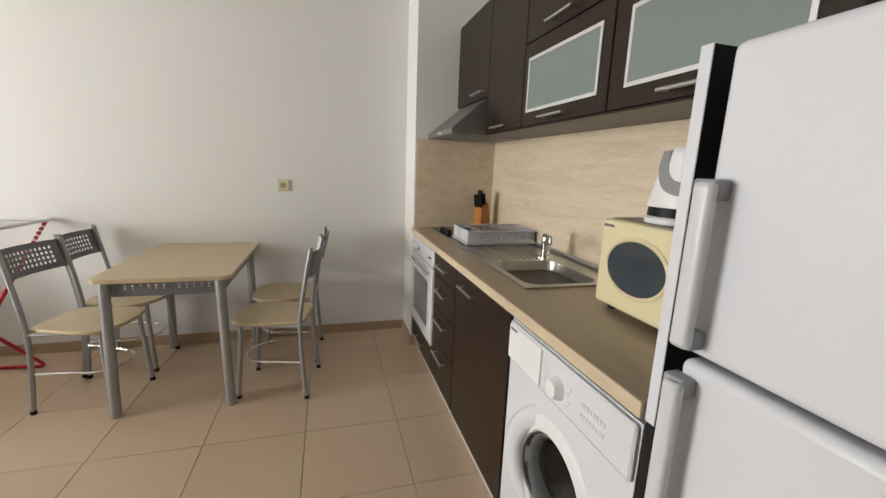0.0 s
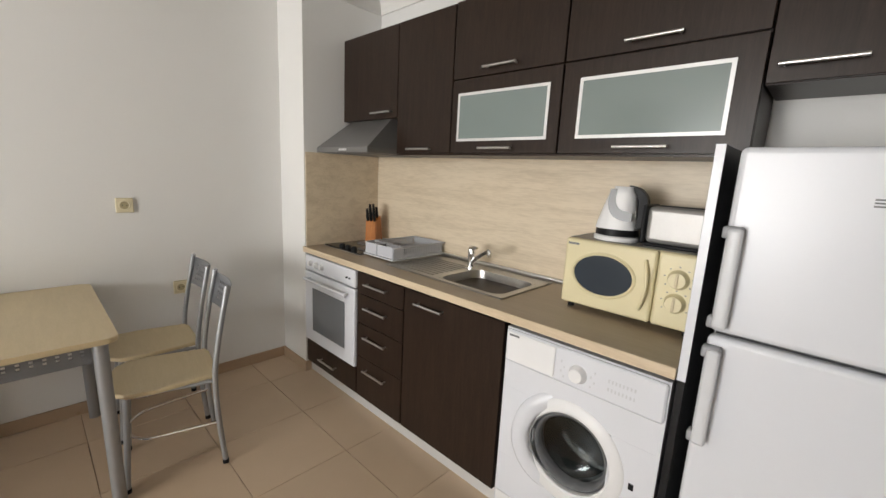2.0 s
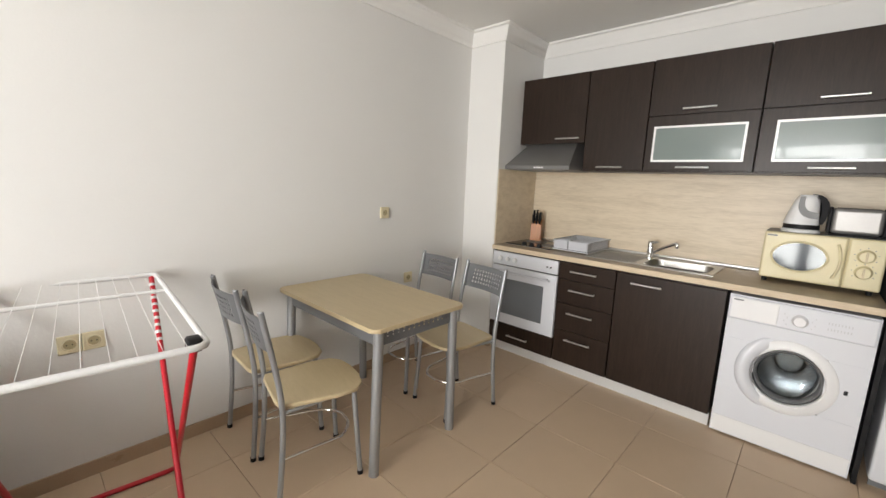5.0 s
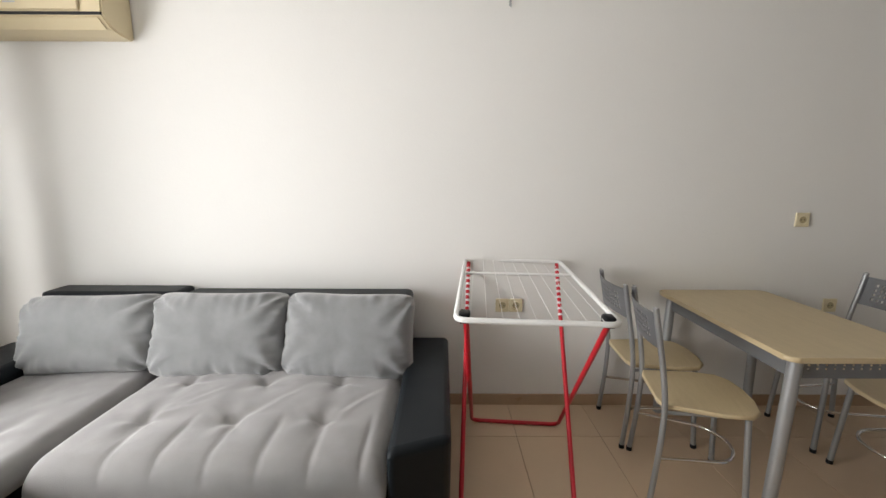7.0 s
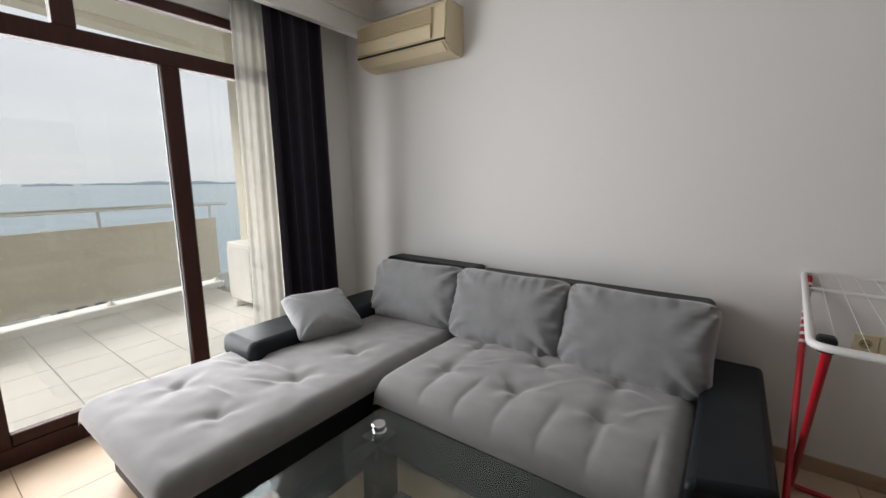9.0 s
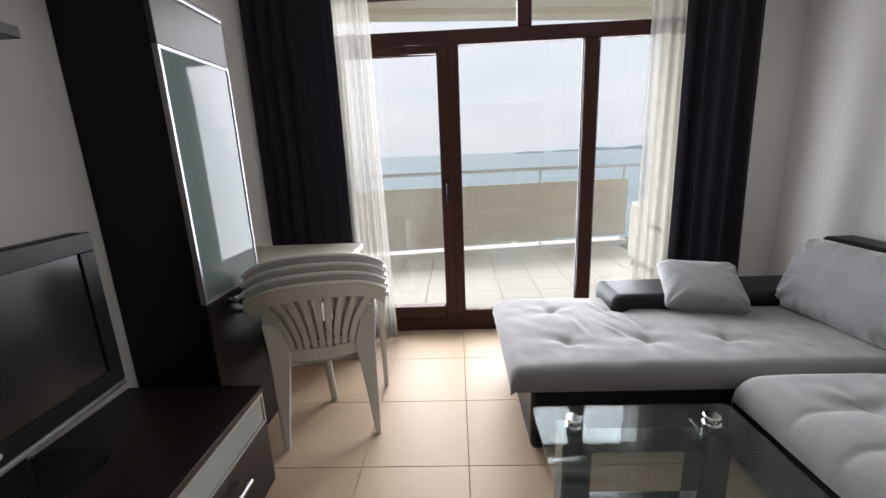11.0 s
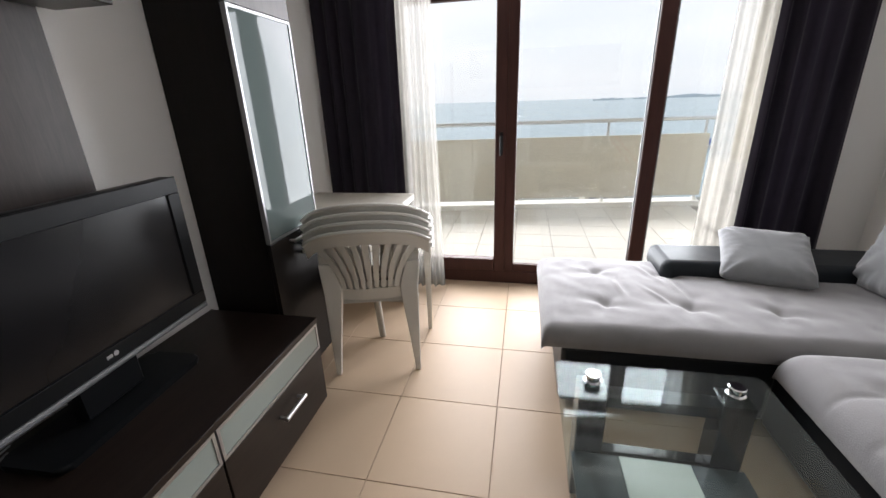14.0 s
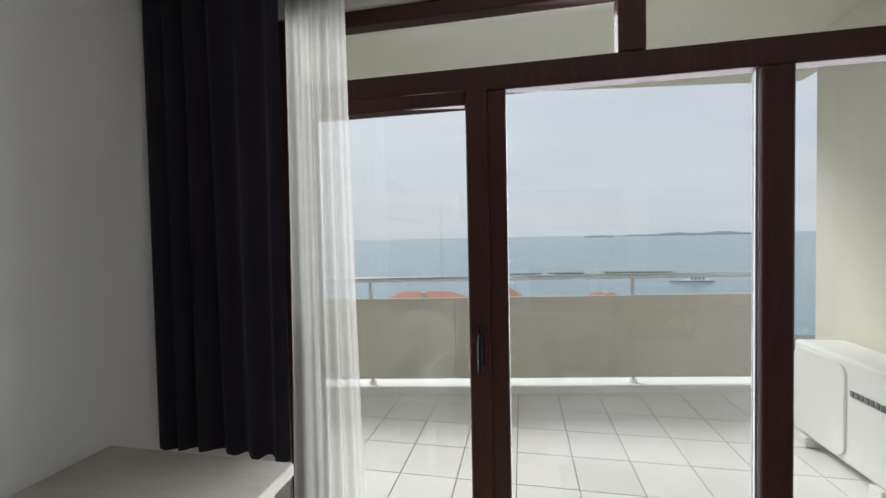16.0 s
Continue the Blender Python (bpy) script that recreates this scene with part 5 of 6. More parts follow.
# wall sockets
def wall_socket(x, z, n=1):
    ob = thing("wall_socket", "ivory plastic power socket on the wall" if n == 1 else "ivory double power socket on the wall", "socket", (x, YN, z))
    w = 0.082
    for k in range(n):
        cx = (k - (n - 1) / 2) * w
        part("plate", bx(cx - w / 2 + 0.001, cx + w / 2 - 0.001, -0.012, -0.0005, -w / 2, w / 2, 0.004, 2), SOCKET, ob)
        bm = B()
        seg = 20
        a = [bm.verts.new((cx + 0.021 * math.cos(i * math.tau / seg), -0.0122, 0.021 * math.sin(i * math.tau / seg))) for i in range(seg)]
        b = [bm.verts.new((cx + 0.024 * math.cos(i * math.tau / seg), -0.0145, 0.024 * math.sin(i * math.tau / seg))) for i in range(seg)]
        c2 = [bm.verts.new((cx + 0.028 * math.cos(i * math.tau / seg), -0.0122, 0.028 * math.sin(i * math.tau / seg))) for i in range(seg)]
        for i in range(seg):
            j = (i + 1) % seg
            bm.faces.new((a[i], a[j], b[j], b[i]))
            bm.faces.new((b[i], b[j], c2[j], c2[i]))
        part("rim", bm, SOCKET, ob)
        # flat disc whose darker ivory stands for the shaded well
        part("well", cyl(B(), (cx, -0.0121, 0), (cx, -0.0126, 0), 0.0205, seg=20), RECESS_SHADE, ob)
        for px_ in (-0.0095, 0.0095):
            part("pin_hole", cyl(B(), (cx + px_, -0.0127, 0), (cx + px_, -0.0131, 0), 0.003, seg=8), BLACK_PL, ob)
    return ob


wall_socket(0.186, 1.178)
wall_socket(-1.512, 0.653, 2)
wall_socket(0.43, 0.66)

hook = thing("wall_hook", "small grey metal hook high on the wall", "hook", (-1.556, YN, 2.335))
part("plate", bx(-0.006, 0.006, -0.004, -0.0005, -0.012, 0.035, 0.001), GREY_METAL, hook)
part("prong", tube(B(), rounded([(0, -0.004, 0.012), (0, -0.016, -0.022), (0, -0.024, -0.024), (0, -0.027, -0.008)], 0.006), 0.0028, 8), GREY_METAL, hook)

# ---------- clothes drying rack ----------
rk = thing("drying_rack", "folding clothes rack, white wire top on red legs", "drying rack", (-1.53, 2.85, 0))
RX0, RX1, RY0, RY1, RZ = -1.805, -1.25, 2.305, 3.365, 0.925
wpart("top_frame", tube(B(), rounded([(RX0 + 0.1, RY0, RZ), (RX1, RY0, RZ), (RX1, RY1, RZ), (RX0, RY1, RZ), (RX0, RY0, RZ), (RX0 + 0.101, RY0, RZ)], 0.045, 5), 0.011, 8), WHITE_COAT, rk)
wpart("cross_bar", tube(B(), [(RX0, 3.02, RZ), (RX1, 3.02, RZ)], 0.008, 8), WHITE_COAT, rk)
for k in range(9):
    x = RX0 + 0.05 + k * (RX1 - RX0 - 0.1) / 8
    wpart("wire", tube(B(), [(x, RY0, RZ + 0.002), (x, RY1, RZ + 0.002)], 0.0009, 5), WHITE_COAT, rk)
ya, yb = 2.47, 3.15
wpart("leg_frame", tube(B(), rounded([(RX0 + 0.02, RY1 - 0.02, RZ - 0.01), (RX0 + 0.02, ya, 0.012), (RX1 - 0.06, ya, 0.012), (RX1 - 0.02, RY1 - 0.02, RZ - 0.01)], 0.05, 5), 0.011, 8), RED, rk, "red tubular leg frame")
wpart("leg_frame", tube(B(), rounded([(RX0 + 0.035, RY0 + 0.04, RZ - 0.01), (RX0 + 0.055, yb, 0.012), (RX1 - 0.005, yb, 0.012), (RX1 - 0.03, RY0 + 0.04, RZ - 0.01)], 0.05, 5), 0.011, 8), RED, rk, "red tubular leg frame")
for x in (RX0 + 0.03, RX1 - 0.03):
    wpart("clip", bx(x - 0.02, x + 0.02, RY0 + 0.02, RY0 + 0.07, RZ - 0.022, RZ + 0.018, 0.006), BLACK_PL, rk)
for s, x in ((0, RX0 + 0.02), (1, RX1 - 0.022)):
    for k in range(9):
        f = 0.03 + k * 0.028
        p0 = Vector((x, RY1 - 0.02, RZ - 0.01))
        p1 = Vector((RX0 + 0.02 if s == 0 else RX1 - 0.06, ya, 0.012))
        a = p0.lerp(p1, f)
        b = p0.lerp(p1, f + 0.010)
        wpart("notch", tube(B(), [a, b], 0.0135, 8), WHITE_COAT, rk)
rk.matrix_basis = pose(-1.548, 2.850, 0, 0, 0, -5)


# ---------- sofa ----------
def soft_block(x0, x1, y0, y1, z0, z1, r=0.05, puff=0.015, nx=28, ny=28, tufts=(), seed=0, wrinkle=0.004, seams=(), folds=(), fold_depth=0.009):
    """An upholstered block: rounded rim, slightly domed top, buttoned dimples, soft folds."""
    bm = B()
    w, d = x1 - x0, y1 - y0

    def height(u, v):
        ex = min(u, 1 - u) * w
        ey = min(v, 1 - v) * d
        h = 0.0
        for e in (ex, ey):
            if e < r:
                h -= r - math.sqrt(max(r * r - (r - e) ** 2, 0))
        h += puff * (1 - (2 * u - 1) ** 4) * (1 - (2 * v - 1) ** 4)
        x, y = x0 + u * w, y0 + v * d
        for tx, ty in tufts:
            dd = math.hypot(x - tx, y - ty)
            h -= 0.022 * math.exp(-(dd / 0.035) ** 2) + 0.010 * math.exp(-(dd / 0.12) ** 2)
            ang = math.atan2(y - ty, x - tx)
            h += 0.004 * math.cos(4 * ang + tx * 9) * math.exp(-((dd - 0.08) / 0.06) ** 2)
        for sx, sy0, sy1 in seams:
            if sy0 <= y <= sy1:
                fade = min(1, (sy1 - y) / 0.1)
                h -= 0.006 * fade * math.exp(-((x - sx) / 0.010) ** 2) + 0.004 * fade * math.exp(-((x - sx) / 0.04) ** 2) 
        for fx, fy, fa, fl in folds:
            du = (x - fx) * math.cos(fa) + (y - fy) * math.sin(fa)
            dv = -(x - fx) * math.sin(fa) + (y - fy) * math.cos(fa)
            h += fold_depth * math.exp(-(du / fl) ** 2) * (math.exp(-(dv / 0.013) ** 2) - 0.8 * math.exp(-((dv - 0.028) / 0.016) ** 2))
        h += wrinkle * noise.noise(Vector((x * 5, y * 5, seed))) + wrinkle * 0.5 * noise.noise(Vector((x * 14, y * 14, seed + 3)))
        return z1 + h

    rows = []
    us = [0.5 - 0.5 * math.cos(math.pi * i / nx) for i in range(nx + 1)]
    vs_ = [0.5 - 0.5 * math.cos(math.pi * j / ny) for j in range(ny + 1)]
    us = [0.35 * a + 0.65 * i / nx for i, a in enumerate(us)]
    vs_ = [0.35 * a + 0.65 * j / ny for j, a in enumerate(vs_)]
    for u in us:
        rows.append([bm.verts.new((x0 + u * w, y0 + v * d, height(u, v))) for v in vs_])
    for i in range(nx):
        for j in range(ny):
            bm.faces.new((rows[i][j], rows[i + 1][j], rows[i + 1][j + 1], rows[i][j + 1]))
    loop = [rows[i][0] for i in range(nx + 1)] + [rows[nx][j] for j in range(1, ny + 1)] + [rows[i][ny] for i in range(nx - 1, -1, -1)] + [rows[0][j] for j in range(ny - 1, 0, -1)]
    mid = []
    low = []
    cx, cy = (x0 + x1) / 2, (y0 + y1) / 2
    for v in loop:
        mid.append(bm.verts.new((v.co.x, v.co.y, (v.co.z + z0) / 2)))
        low.append(bm.verts.new((v.co.x + (cx - v.co.x) * 0.02, v.co.y + (cy - v.co.y) * 0.02, z0)))
    n = len(loop)
    for i in range(n):
        j = (i + 1) % n
        bm.faces.new((loop[i], mid[i], mid[j], loop[j]))
        bm.faces.new((mid[i], low[i], low[j], mid[j]))
    bm.faces.new(low)
    return bm


def pillow(w, h, d, seed=0, n=48, crumple=1.0, corner=7):
    """A plump cushion lying in its own x-z plane, thickness along y."""
    bm = B()
    front_, back_ = [], []
    for i in range(n + 1):
        u = -1 + 2 * i / n
        fr, bk = [], []
        for j in range(n + 1):
            v = -1 + 2 * j / n
            e = (1 - abs(u) ** 4.5) * (1 - abs(v) ** 4.5)
            t = d / 2 * max(e, 0) ** 0.45
            pin = 1 - 0.06 * (1 - v * v) * abs(u) ** 3
            pin2 = 1 - 0.07 * (1 - u * u) * abs(v) ** 3
            big = max(abs(u), abs(v), 1e-6)
            rnd = max(((abs(u) / big) ** corner + (abs(v) / big) ** corner) ** (1 / corner), 1.0)
            x, z = u * w / 2 * pin / rnd, v * h / 2 * pin2 / rnd
            edge = max(abs(u), abs(v))
            su = abs(u) > abs(v)
            q = Vector((x * 7, z * 34, seed + 7)) if su else Vector((x * 34, z * 7, seed + 7))
            cd = min(math.hypot(abs(x) - w / 2, abs(z) - h / 2) / h, 1.0)
            along = math.atan2(h / 2 - abs(z) + 0.02, w / 2 - abs(x) + 0.02)
            crease = (1 - cd) ** 1.5 * max(edge, 0.3) * math.sin(along * 13 + seed + 2 * math.copysign(1, x) + math.copysign(1, z))
            wr = crumple * 0.007 * noise.noise(Vector((x * 8, z * 8, seed))) + crumple * (0.020 * edge ** 3 * noise.noise(q) + 0.016 * crease)
            fr.append((x, -t - wr * (e > 0), z))
            bk.append((x, t, z))
        front_.append(fr)
        back_.append(bk)
    fv = [[bm.verts.new(p) for p in r] for r in front_]
    bv = [[fv[i][j] if i in (0, n) or j in (0, n) else bm.verts.new(back_[i][j]) for j in range(n + 1)] for i in range(n + 1)]
    for i in range(n):
        for j in range(n):
            bm.faces.new((fv[i][j], fv[i + 1][j], fv[i + 1][j + 1], fv[i][j + 1]))
            q = (bv[i][j + 1], bv[i + 1][j + 1], bv[i + 1][j], bv[i][j])
            if len(set(q)) == 4:
                try:
                    bm.faces.new(q)
                except ValueError:
                    pass
    return bm


so = thing("sofa", "grey velvet corner sofa with black leatherette frame", "sofa", (-3.1, 2.6, 0))
wpart("base", bx(-3.42, -2.11, 2.262, 3.30, 0.03, 0.288, 0.02, 2), LEATHER, so)
wpart("chaise_base", bx(-4.24, -3.422, 1.445, 3.30, 0.03, 0.322, 0.02, 2), LEATHER, so)
wpart("back", bx(-3.38, -2.085, 3.165, 3.335, 0.262, 0.768, 0.035, 3), LEATHER, so)
wpart("back", bx(-4.15, -3.383, 3.160, 3.335, 0.262, 0.782, 0.025, 3), LEATHER, so)
bm = B()
lo_a, hi_a = [(-2.105, 2.250), (-1.885, 2.335), (-1.885, 3.31), (-2.105, 3.31)], [(-2.105, 2.228), (-1.880, 2.318), (-1.880, 3.27), (-2.105, 3.27)]
a = [bm.verts.new((x, y, 0.03)) for x, y in lo_a]
b = [bm.verts.new((x, y, 0.488)) for x, y in hi_a]
bm.faces.new(list(reversed(a))), bm.faces.new(b)
for i in range(4):
    bm.faces.new((a[i], a[(i + 1) % 4], b[(i + 1) % 4], b[i]))
bmesh.ops.bevel(bm, geom=list(bm.edges), offset=0.028, segments=4, affect="EDGES", profile=0.5)
wpart("arm", bm, LEATHER, so)
wpart("arm", bx(-4.31, -3.985, 1.99, 3.14, 0.38, 0.515, 0.045, 4), LEATHER, so, "low padded leatherette arm")
wpart("seat_cushion", soft_block(-3.372, -2.11, 2.232, 3.16, 0.290, 0.432, 0.075, 0.022, 130, 96, [(-3.12 + 0.36 * i, 2.50 + 0.30 * j) for i in range(3) for j in range(2)], 2, 0.004, [(-3.12 + 0.36 * i / 2 + 0.02, 2.22, 2.54) for i in range(6)], [(-3.12 + 0.36 * i + dx_, 2.50 + dy_, an, ln) for i in range(3) for dx_, dy_, an, ln in ((0.09, 0.05, 0.5 + 0.3 * i, 0.09), (-0.08, 0.03, 2.7 - 0.2 * i, 0.07), (0.03, -0.09, 1.4, 0.06), (0.16, 0.16, 0.9, 0.10), (0.05, 0.27, 0.2 - 0.3 * i, 0.08))], 0.0025), VELVET, so)
wpart("chaise_cushion", soft_block(-4.255, -3.400, 1.355, 3.16, 0.323, 0.425, 0.06, 0.018, 100, 210, [(-4.02 + 0.37 * i, 1.66 + 0.36 * j) for i in range(2) for j in range(3)], 5, 0.006, (), [(-3.98, 1.93, 0.35, 0.12), (-3.86, 2.00, 0.15, 0.10), (-3.74, 1.90, 0.5, 0.08), (-3.80, 1.74, 0.1, 0.07), (-4.05, 2.04, 0.6, 0.07)]), VELVET, so)
for x, y in ((-4.18, 1.55), (-3.5, 1.55), (-2.2, 2.3), (-2.2, 3.2), (-4.1, 3.2)):
    wpart("foot", cyl(B(), (x, y, 0), (x, y, 0.032), 0.025, seg=12), BLACK_PL, so)
for i, (x, w, h, rz, sd) in enumerate(((-3.72, 0.70, 0.42, 5, 1), (-3.06, 0.72, 0.45, 1, 2), (-2.395, 0.70, 0.45, -3, 3))):
    ob = solo("back_pillow", pillow(w, h, 0.24, sd), VELVET2, "plump grey velvet back cushion on the sofa", "cushion", "sofa back cushions")
    ob.matrix_basis = pose(x, 2.995 - 0.01 * (i == 2), 0.608, -20, 0, rz)
ob = solo("small_pillow", pillow(0.40, 0.36, 0.14, 9, crumple=0.35, corner=16), VELVET2, "small grey velvet cushion against the sofa arm", "cushion")
ux, uz = Vector((0.27, 0.963, 0)), Vector((-0.963 * 0.87, 0.27 * 0.87, 0.42))
uz.normalize()
uy = uz.cross(ux)
ob.matrix_basis = Matrix(((ux.x, uy.x, uz.x, -4.045), (ux.y, uy.y, uz.y, 2.475), (ux.z, uy.z, uz.z, 0.545), (0, 0, 0, 1)))

# ---------- coffee table ----------
ct = thing("coffee_table", "glass coffee table with dark uprights and chrome studs", "coffee table", (-2.6, 1.70, 0))
CX0, CX1, CY0, CY1 = -3.115, -2.09, 1.388, 2.035
p = wpart("glass_top", prism(B(), round_rect(CX0, CX1, CY0, CY1, 0.02), 0.452, 0.462, 0.002), TABLE_GL, ct)
for x in (-3.015, -2.19):
    for y in (1.50, 1.92):
        wpart("stud", tube(B(), [(x, y, 0.4625), (x, y, 0.466), (x, y, 0.467), (x, y, 0.490), (x, y, 0.493)], 0.02, 24, radii=[0.027, 0.027, 0.022, 0.025, 0.022]), CHROME, ct)
        wpart("upright", bx(x - 0.045, x + 0.045, y - 0.045, y + 0.045, 0.0, 0.4515, 0.004), BLACK_GL, ct)
        wpart("collar", cyl(B(), (x, y, 0.4516), (x, y, 0.4518), 0.024, seg=16), CHROME, ct)
    wpart("cross_rail", bx(x - 0.03, x + 0.03, 1.546, 1.874, 0.385, 0.430, 0.003), BLACK_GL, ct)
wpart("shelf", bx(-2.969, -2.236, 1.445, 1.60, 0.198, 0.206, 0.001), SHELF_GL, ct, "smoked glass shelf")
wpart("shelf", bx(-2.969, -2.236, 1.82, 1.975, 0.198, 0.206, 0.001), SHELF_GL, ct, "smoked glass shelf")
wpart("shelf_glass", bx(-2.969, -2.236, 1.6005, 1.8195, 0.197, 0.207, 0.001), STRIP_GL, ct, "frosted glass shelf inlay")
for x in (-3.015, -2.19):
    wpart("shelf_rail", bx(x - 0.02, x + 0.02, 1.546, 1.874, 0.17, 0.1945, 0.002), BLACK_GL, ct)
rm = thing("remote_control", "cream remote control with a dark end on the coffee table", "remote control", (-2.318, 1.675, 0.4625), 2)
part("body", bx(-0.025, 0.025, -0.085, 0.085, 0.0, 0.018, 0.006, 3), CREAM, rm)
part("dark_panel", bx(-0.020, 0.020, -0.080, -0.030, 0.0181, 0.0192, 0.0004), DGREY_PL, rm, "dark grey button panel")
for j in (-1, 0, 1):
    part("button", cyl(B(), (j * 0.012, -0.066, 0.0193), (j * 0.012, -0.066, 0.0215), 0.0042, seg=12), GALV, rm)
for k in range(4):
    for j in (-1, 0, 1):
        part("button", bx(j * 0.013 - 0.0045, j * 0.013 + 0.0045, -0.018 + k * 0.022, -0.008 + k * 0.022, 0.0181, 0.0205, 0.001), GREY_PL, rm)

# ---------- television wall ----------
TF = 0.400
tu = thing("tv_unit", "low dark wenge television unit with frosted glass fronts", "tv unit", (-2.63, 0.14, 0))
wpart("body", bx(-3.235, -2.018, YS + 0.005, TF - 0.021, 0.06, 0.462), WENGE_H, tu)
wpart("top", bx(-3.240, -2.015, YS + 0.003, TF + 0.004, 0.463, 0.487, 0.002), WENGE_H, tu)
wpart("plinth", bx(-3.22, -2.03, YS + 0.02, TF - 0.06, 0.0, 0.0595), WENGE, tu)
for x0, x1, h0, h1 in ((-3.235, -2.624, -3.03, -2.891), (-2.620, -2.018, -2.398, -2.262)):
    d = wpart("drawer", bx(x0 + 0.002, x1 - 0.002, TF - 0.020, TF, 0.075, 0.335, 0.0015), WENGE_H, tu)
    bm = B()
    tube(bm, [(h0, TF + 0.03, 0.255), (h1, TF + 0.03, 0.255)], 0.009, 8)
    for hx in (h0 + 0.01, h1 - 0.01):
        cyl(bm, (hx, TF + 0.03, 0.255), (hx, TF, 0.255), 0.006, seg=6)
    wpart("handle", bm, ALU, d, "aluminium bar handle")
    g = wpart("glass_front", bx(x0 + 0.014, x1 - 0.014, TF - 0.018, TF - 0.002, 0.351, 0.449), FROST_TV, tu, "frosted glass drawer front")
    bm = B()
    for a0, a1, c0, c1 in ((x0 + 0.002, x1 - 0.002, 0.339, 0.3505), (x0 + 0.002, x1 - 0.002, 0.4495, 0.461), (x0 + 0.002, x0 + 0.0135, 0.3505, 0.4495), (x1 - 0.0135, x1 - 0.002, 0.3505, 0.4495)):
        box(bm, a0, a1, TF - 0.020, TF + 0.001, c0, c1)
    wpart("glass_frame", bm, ALU_DIM, g, "aluminium frame")

# display cabinet
vt = thing("display_cabinet", "tall dark wenge display cabinet with a glass door", "display cabinet", (-3.49, 0.05, 0))
VX0, VX1, VF, VZ = -3.700, -3.282, 0.215, 1.886
for nm, q in (("side", (VX0, VX0 + 0.018, YS + 0.004, VF - 0.021, 0.05, VZ)), ("side", (VX1 - 0.018, VX1, YS + 0.004, VF - 0.021, 0.05, VZ)), ("top", (VX0 + 0.0185, VX1 - 0.0185, YS + 0.004, VF - 0.021, VZ - 0.018, VZ - 0.0005)),
              ("bottom", (VX0 + 0.0185, VX1 - 0.0185, YS + 0.004, VF - 0.021, 0.05, 0.068)), ("back", (VX0 + 0.0185, VX1 - 0.0185, YS + 0.004, YS + 0.012, 0.0685, VZ - 0.0185)), ("mid_shelf", (VX0 + 0.0185, VX1 - 0.0185, YS + 0.0125, VF - 0.03, 0.77, 0.788))):
    wpart(nm, bx(*q), WENGE_B, vt)
wpart("plinth", bx(VX0 + 0.02, VX1 - 0.02, YS + 0.02, VF - 0.06, 0.0, 0.0495), WENGE_B, vt)
wpart("lower_door", bx(VX0 + 0.002, VX1 - 0.002, VF - 0.020, VF, 0.07, 0.790, 0.0015), WENGE_B, vt)
bm = B()
tube(bm, [(-3.56, VF + 0.03, 0.765), (-3.42, VF + 0.03, 0.765)], 0.009, 8)
for hx in (-3.55, -3.43):
    cyl(bm, (hx, VF + 0.03, 0.765), (hx, VF, 0.765), 0.006, seg=6)
wpart("handle", bm, ALU, vt.children[-1], "aluminium bar handle")
gd = wpart("glass_door", bx(VX0 + 0.002, VX1 - 0.002, VF - 0.020, VF, 1.690, VZ - 0.004, 0.0015), WENGE_GREY, vt)
wpart("top_rail", bx(VX0 + 0.02, VX1 - 0.02, VF + 0.0005, VF + 0.010, VZ - 0.032, VZ - 0.016, 0.002), ALU_DIM, gd)
bm = B()
gx0, gx1, gz0, gz1 = VX0 + 0.002, VX1 - 0.002, 0.793, 1.687
for a0, a1, c0, c1 in ((gx0, gx1, gz0, gz0 + 0.011), (gx0, gx1, gz1 - 0.011, gz1), (gx0, gx0 + 0.011, gz0 + 0.011, gz1 - 0.011), (gx1 - 0.011, gx1, gz0 + 0.011, gz1 - 0.011)):
    box(bm, a0, a1, VF - 0.020, VF + 0.001, c0, c1)
wpart("door_frame", bm, ALU_DIM, gd, "thin aluminium frame")
wpart("glass", bx(gx0 + 0.0112, gx1 - 0.0112, VF - 0.008, VF - 0.003, gz0 + 0.0112, gz1 - 0.0112), VIT_GL, gd, "tinted reflecting glass")
for z in (1.08, 1.38):
    wpart("shelf", bx(VX0 + 0.019, VX1 - 0.019, YS + 0.013, VF - 0.06, z, z + 0.008), TABLE_GL, vt)

# low cabinet beside the television unit
lc = thing("low_cabinet", "dark wenge sideboard with a bar handle", "sideboard", (-1.6, 0.06, 0))
wpart("body", bx(-1.995, -1.205, YS + 0.003, 0.225, 0.05, 0.862), WENGE_H, lc)
wpart("top", bx(-2.0, -1.2, YS + 0.002, 0.25, 0.863, 0.885, 0.002), WENGE_H, lc)
wpart("plinth", bx(-1.97, -1.23, YS + 0.02, 0.19, 0, 0.0495), WENGE, lc)
for x0, x1 in ((-1.985, -1.602), (-1.598, -1.215)):
    d = wpart("door", bx(x0, x1, 0.226, 0.244, 0.07, 0.848, 0.0015), WENGE, lc)
    bm = B()
    tube(bm, [(x0 + 0.12, 0.272, 0.785), (x1 - 0.03, 0.272, 0.785)], 0.007, 8)
    for hx in (x0 + 0.14, x1 - 0.05):
        cyl(bm, (hx, 0.272, 0.785), (hx, 0.244, 0.785), 0.005, seg=6)
    wpart("handle", bm, ALU, d, "slim aluminium bar handle")
wpart("edge_strip", bx(-1.99, -1.21, 0.2505, 0.252, 0.852, 0.8625), ALU_DIM, lc)

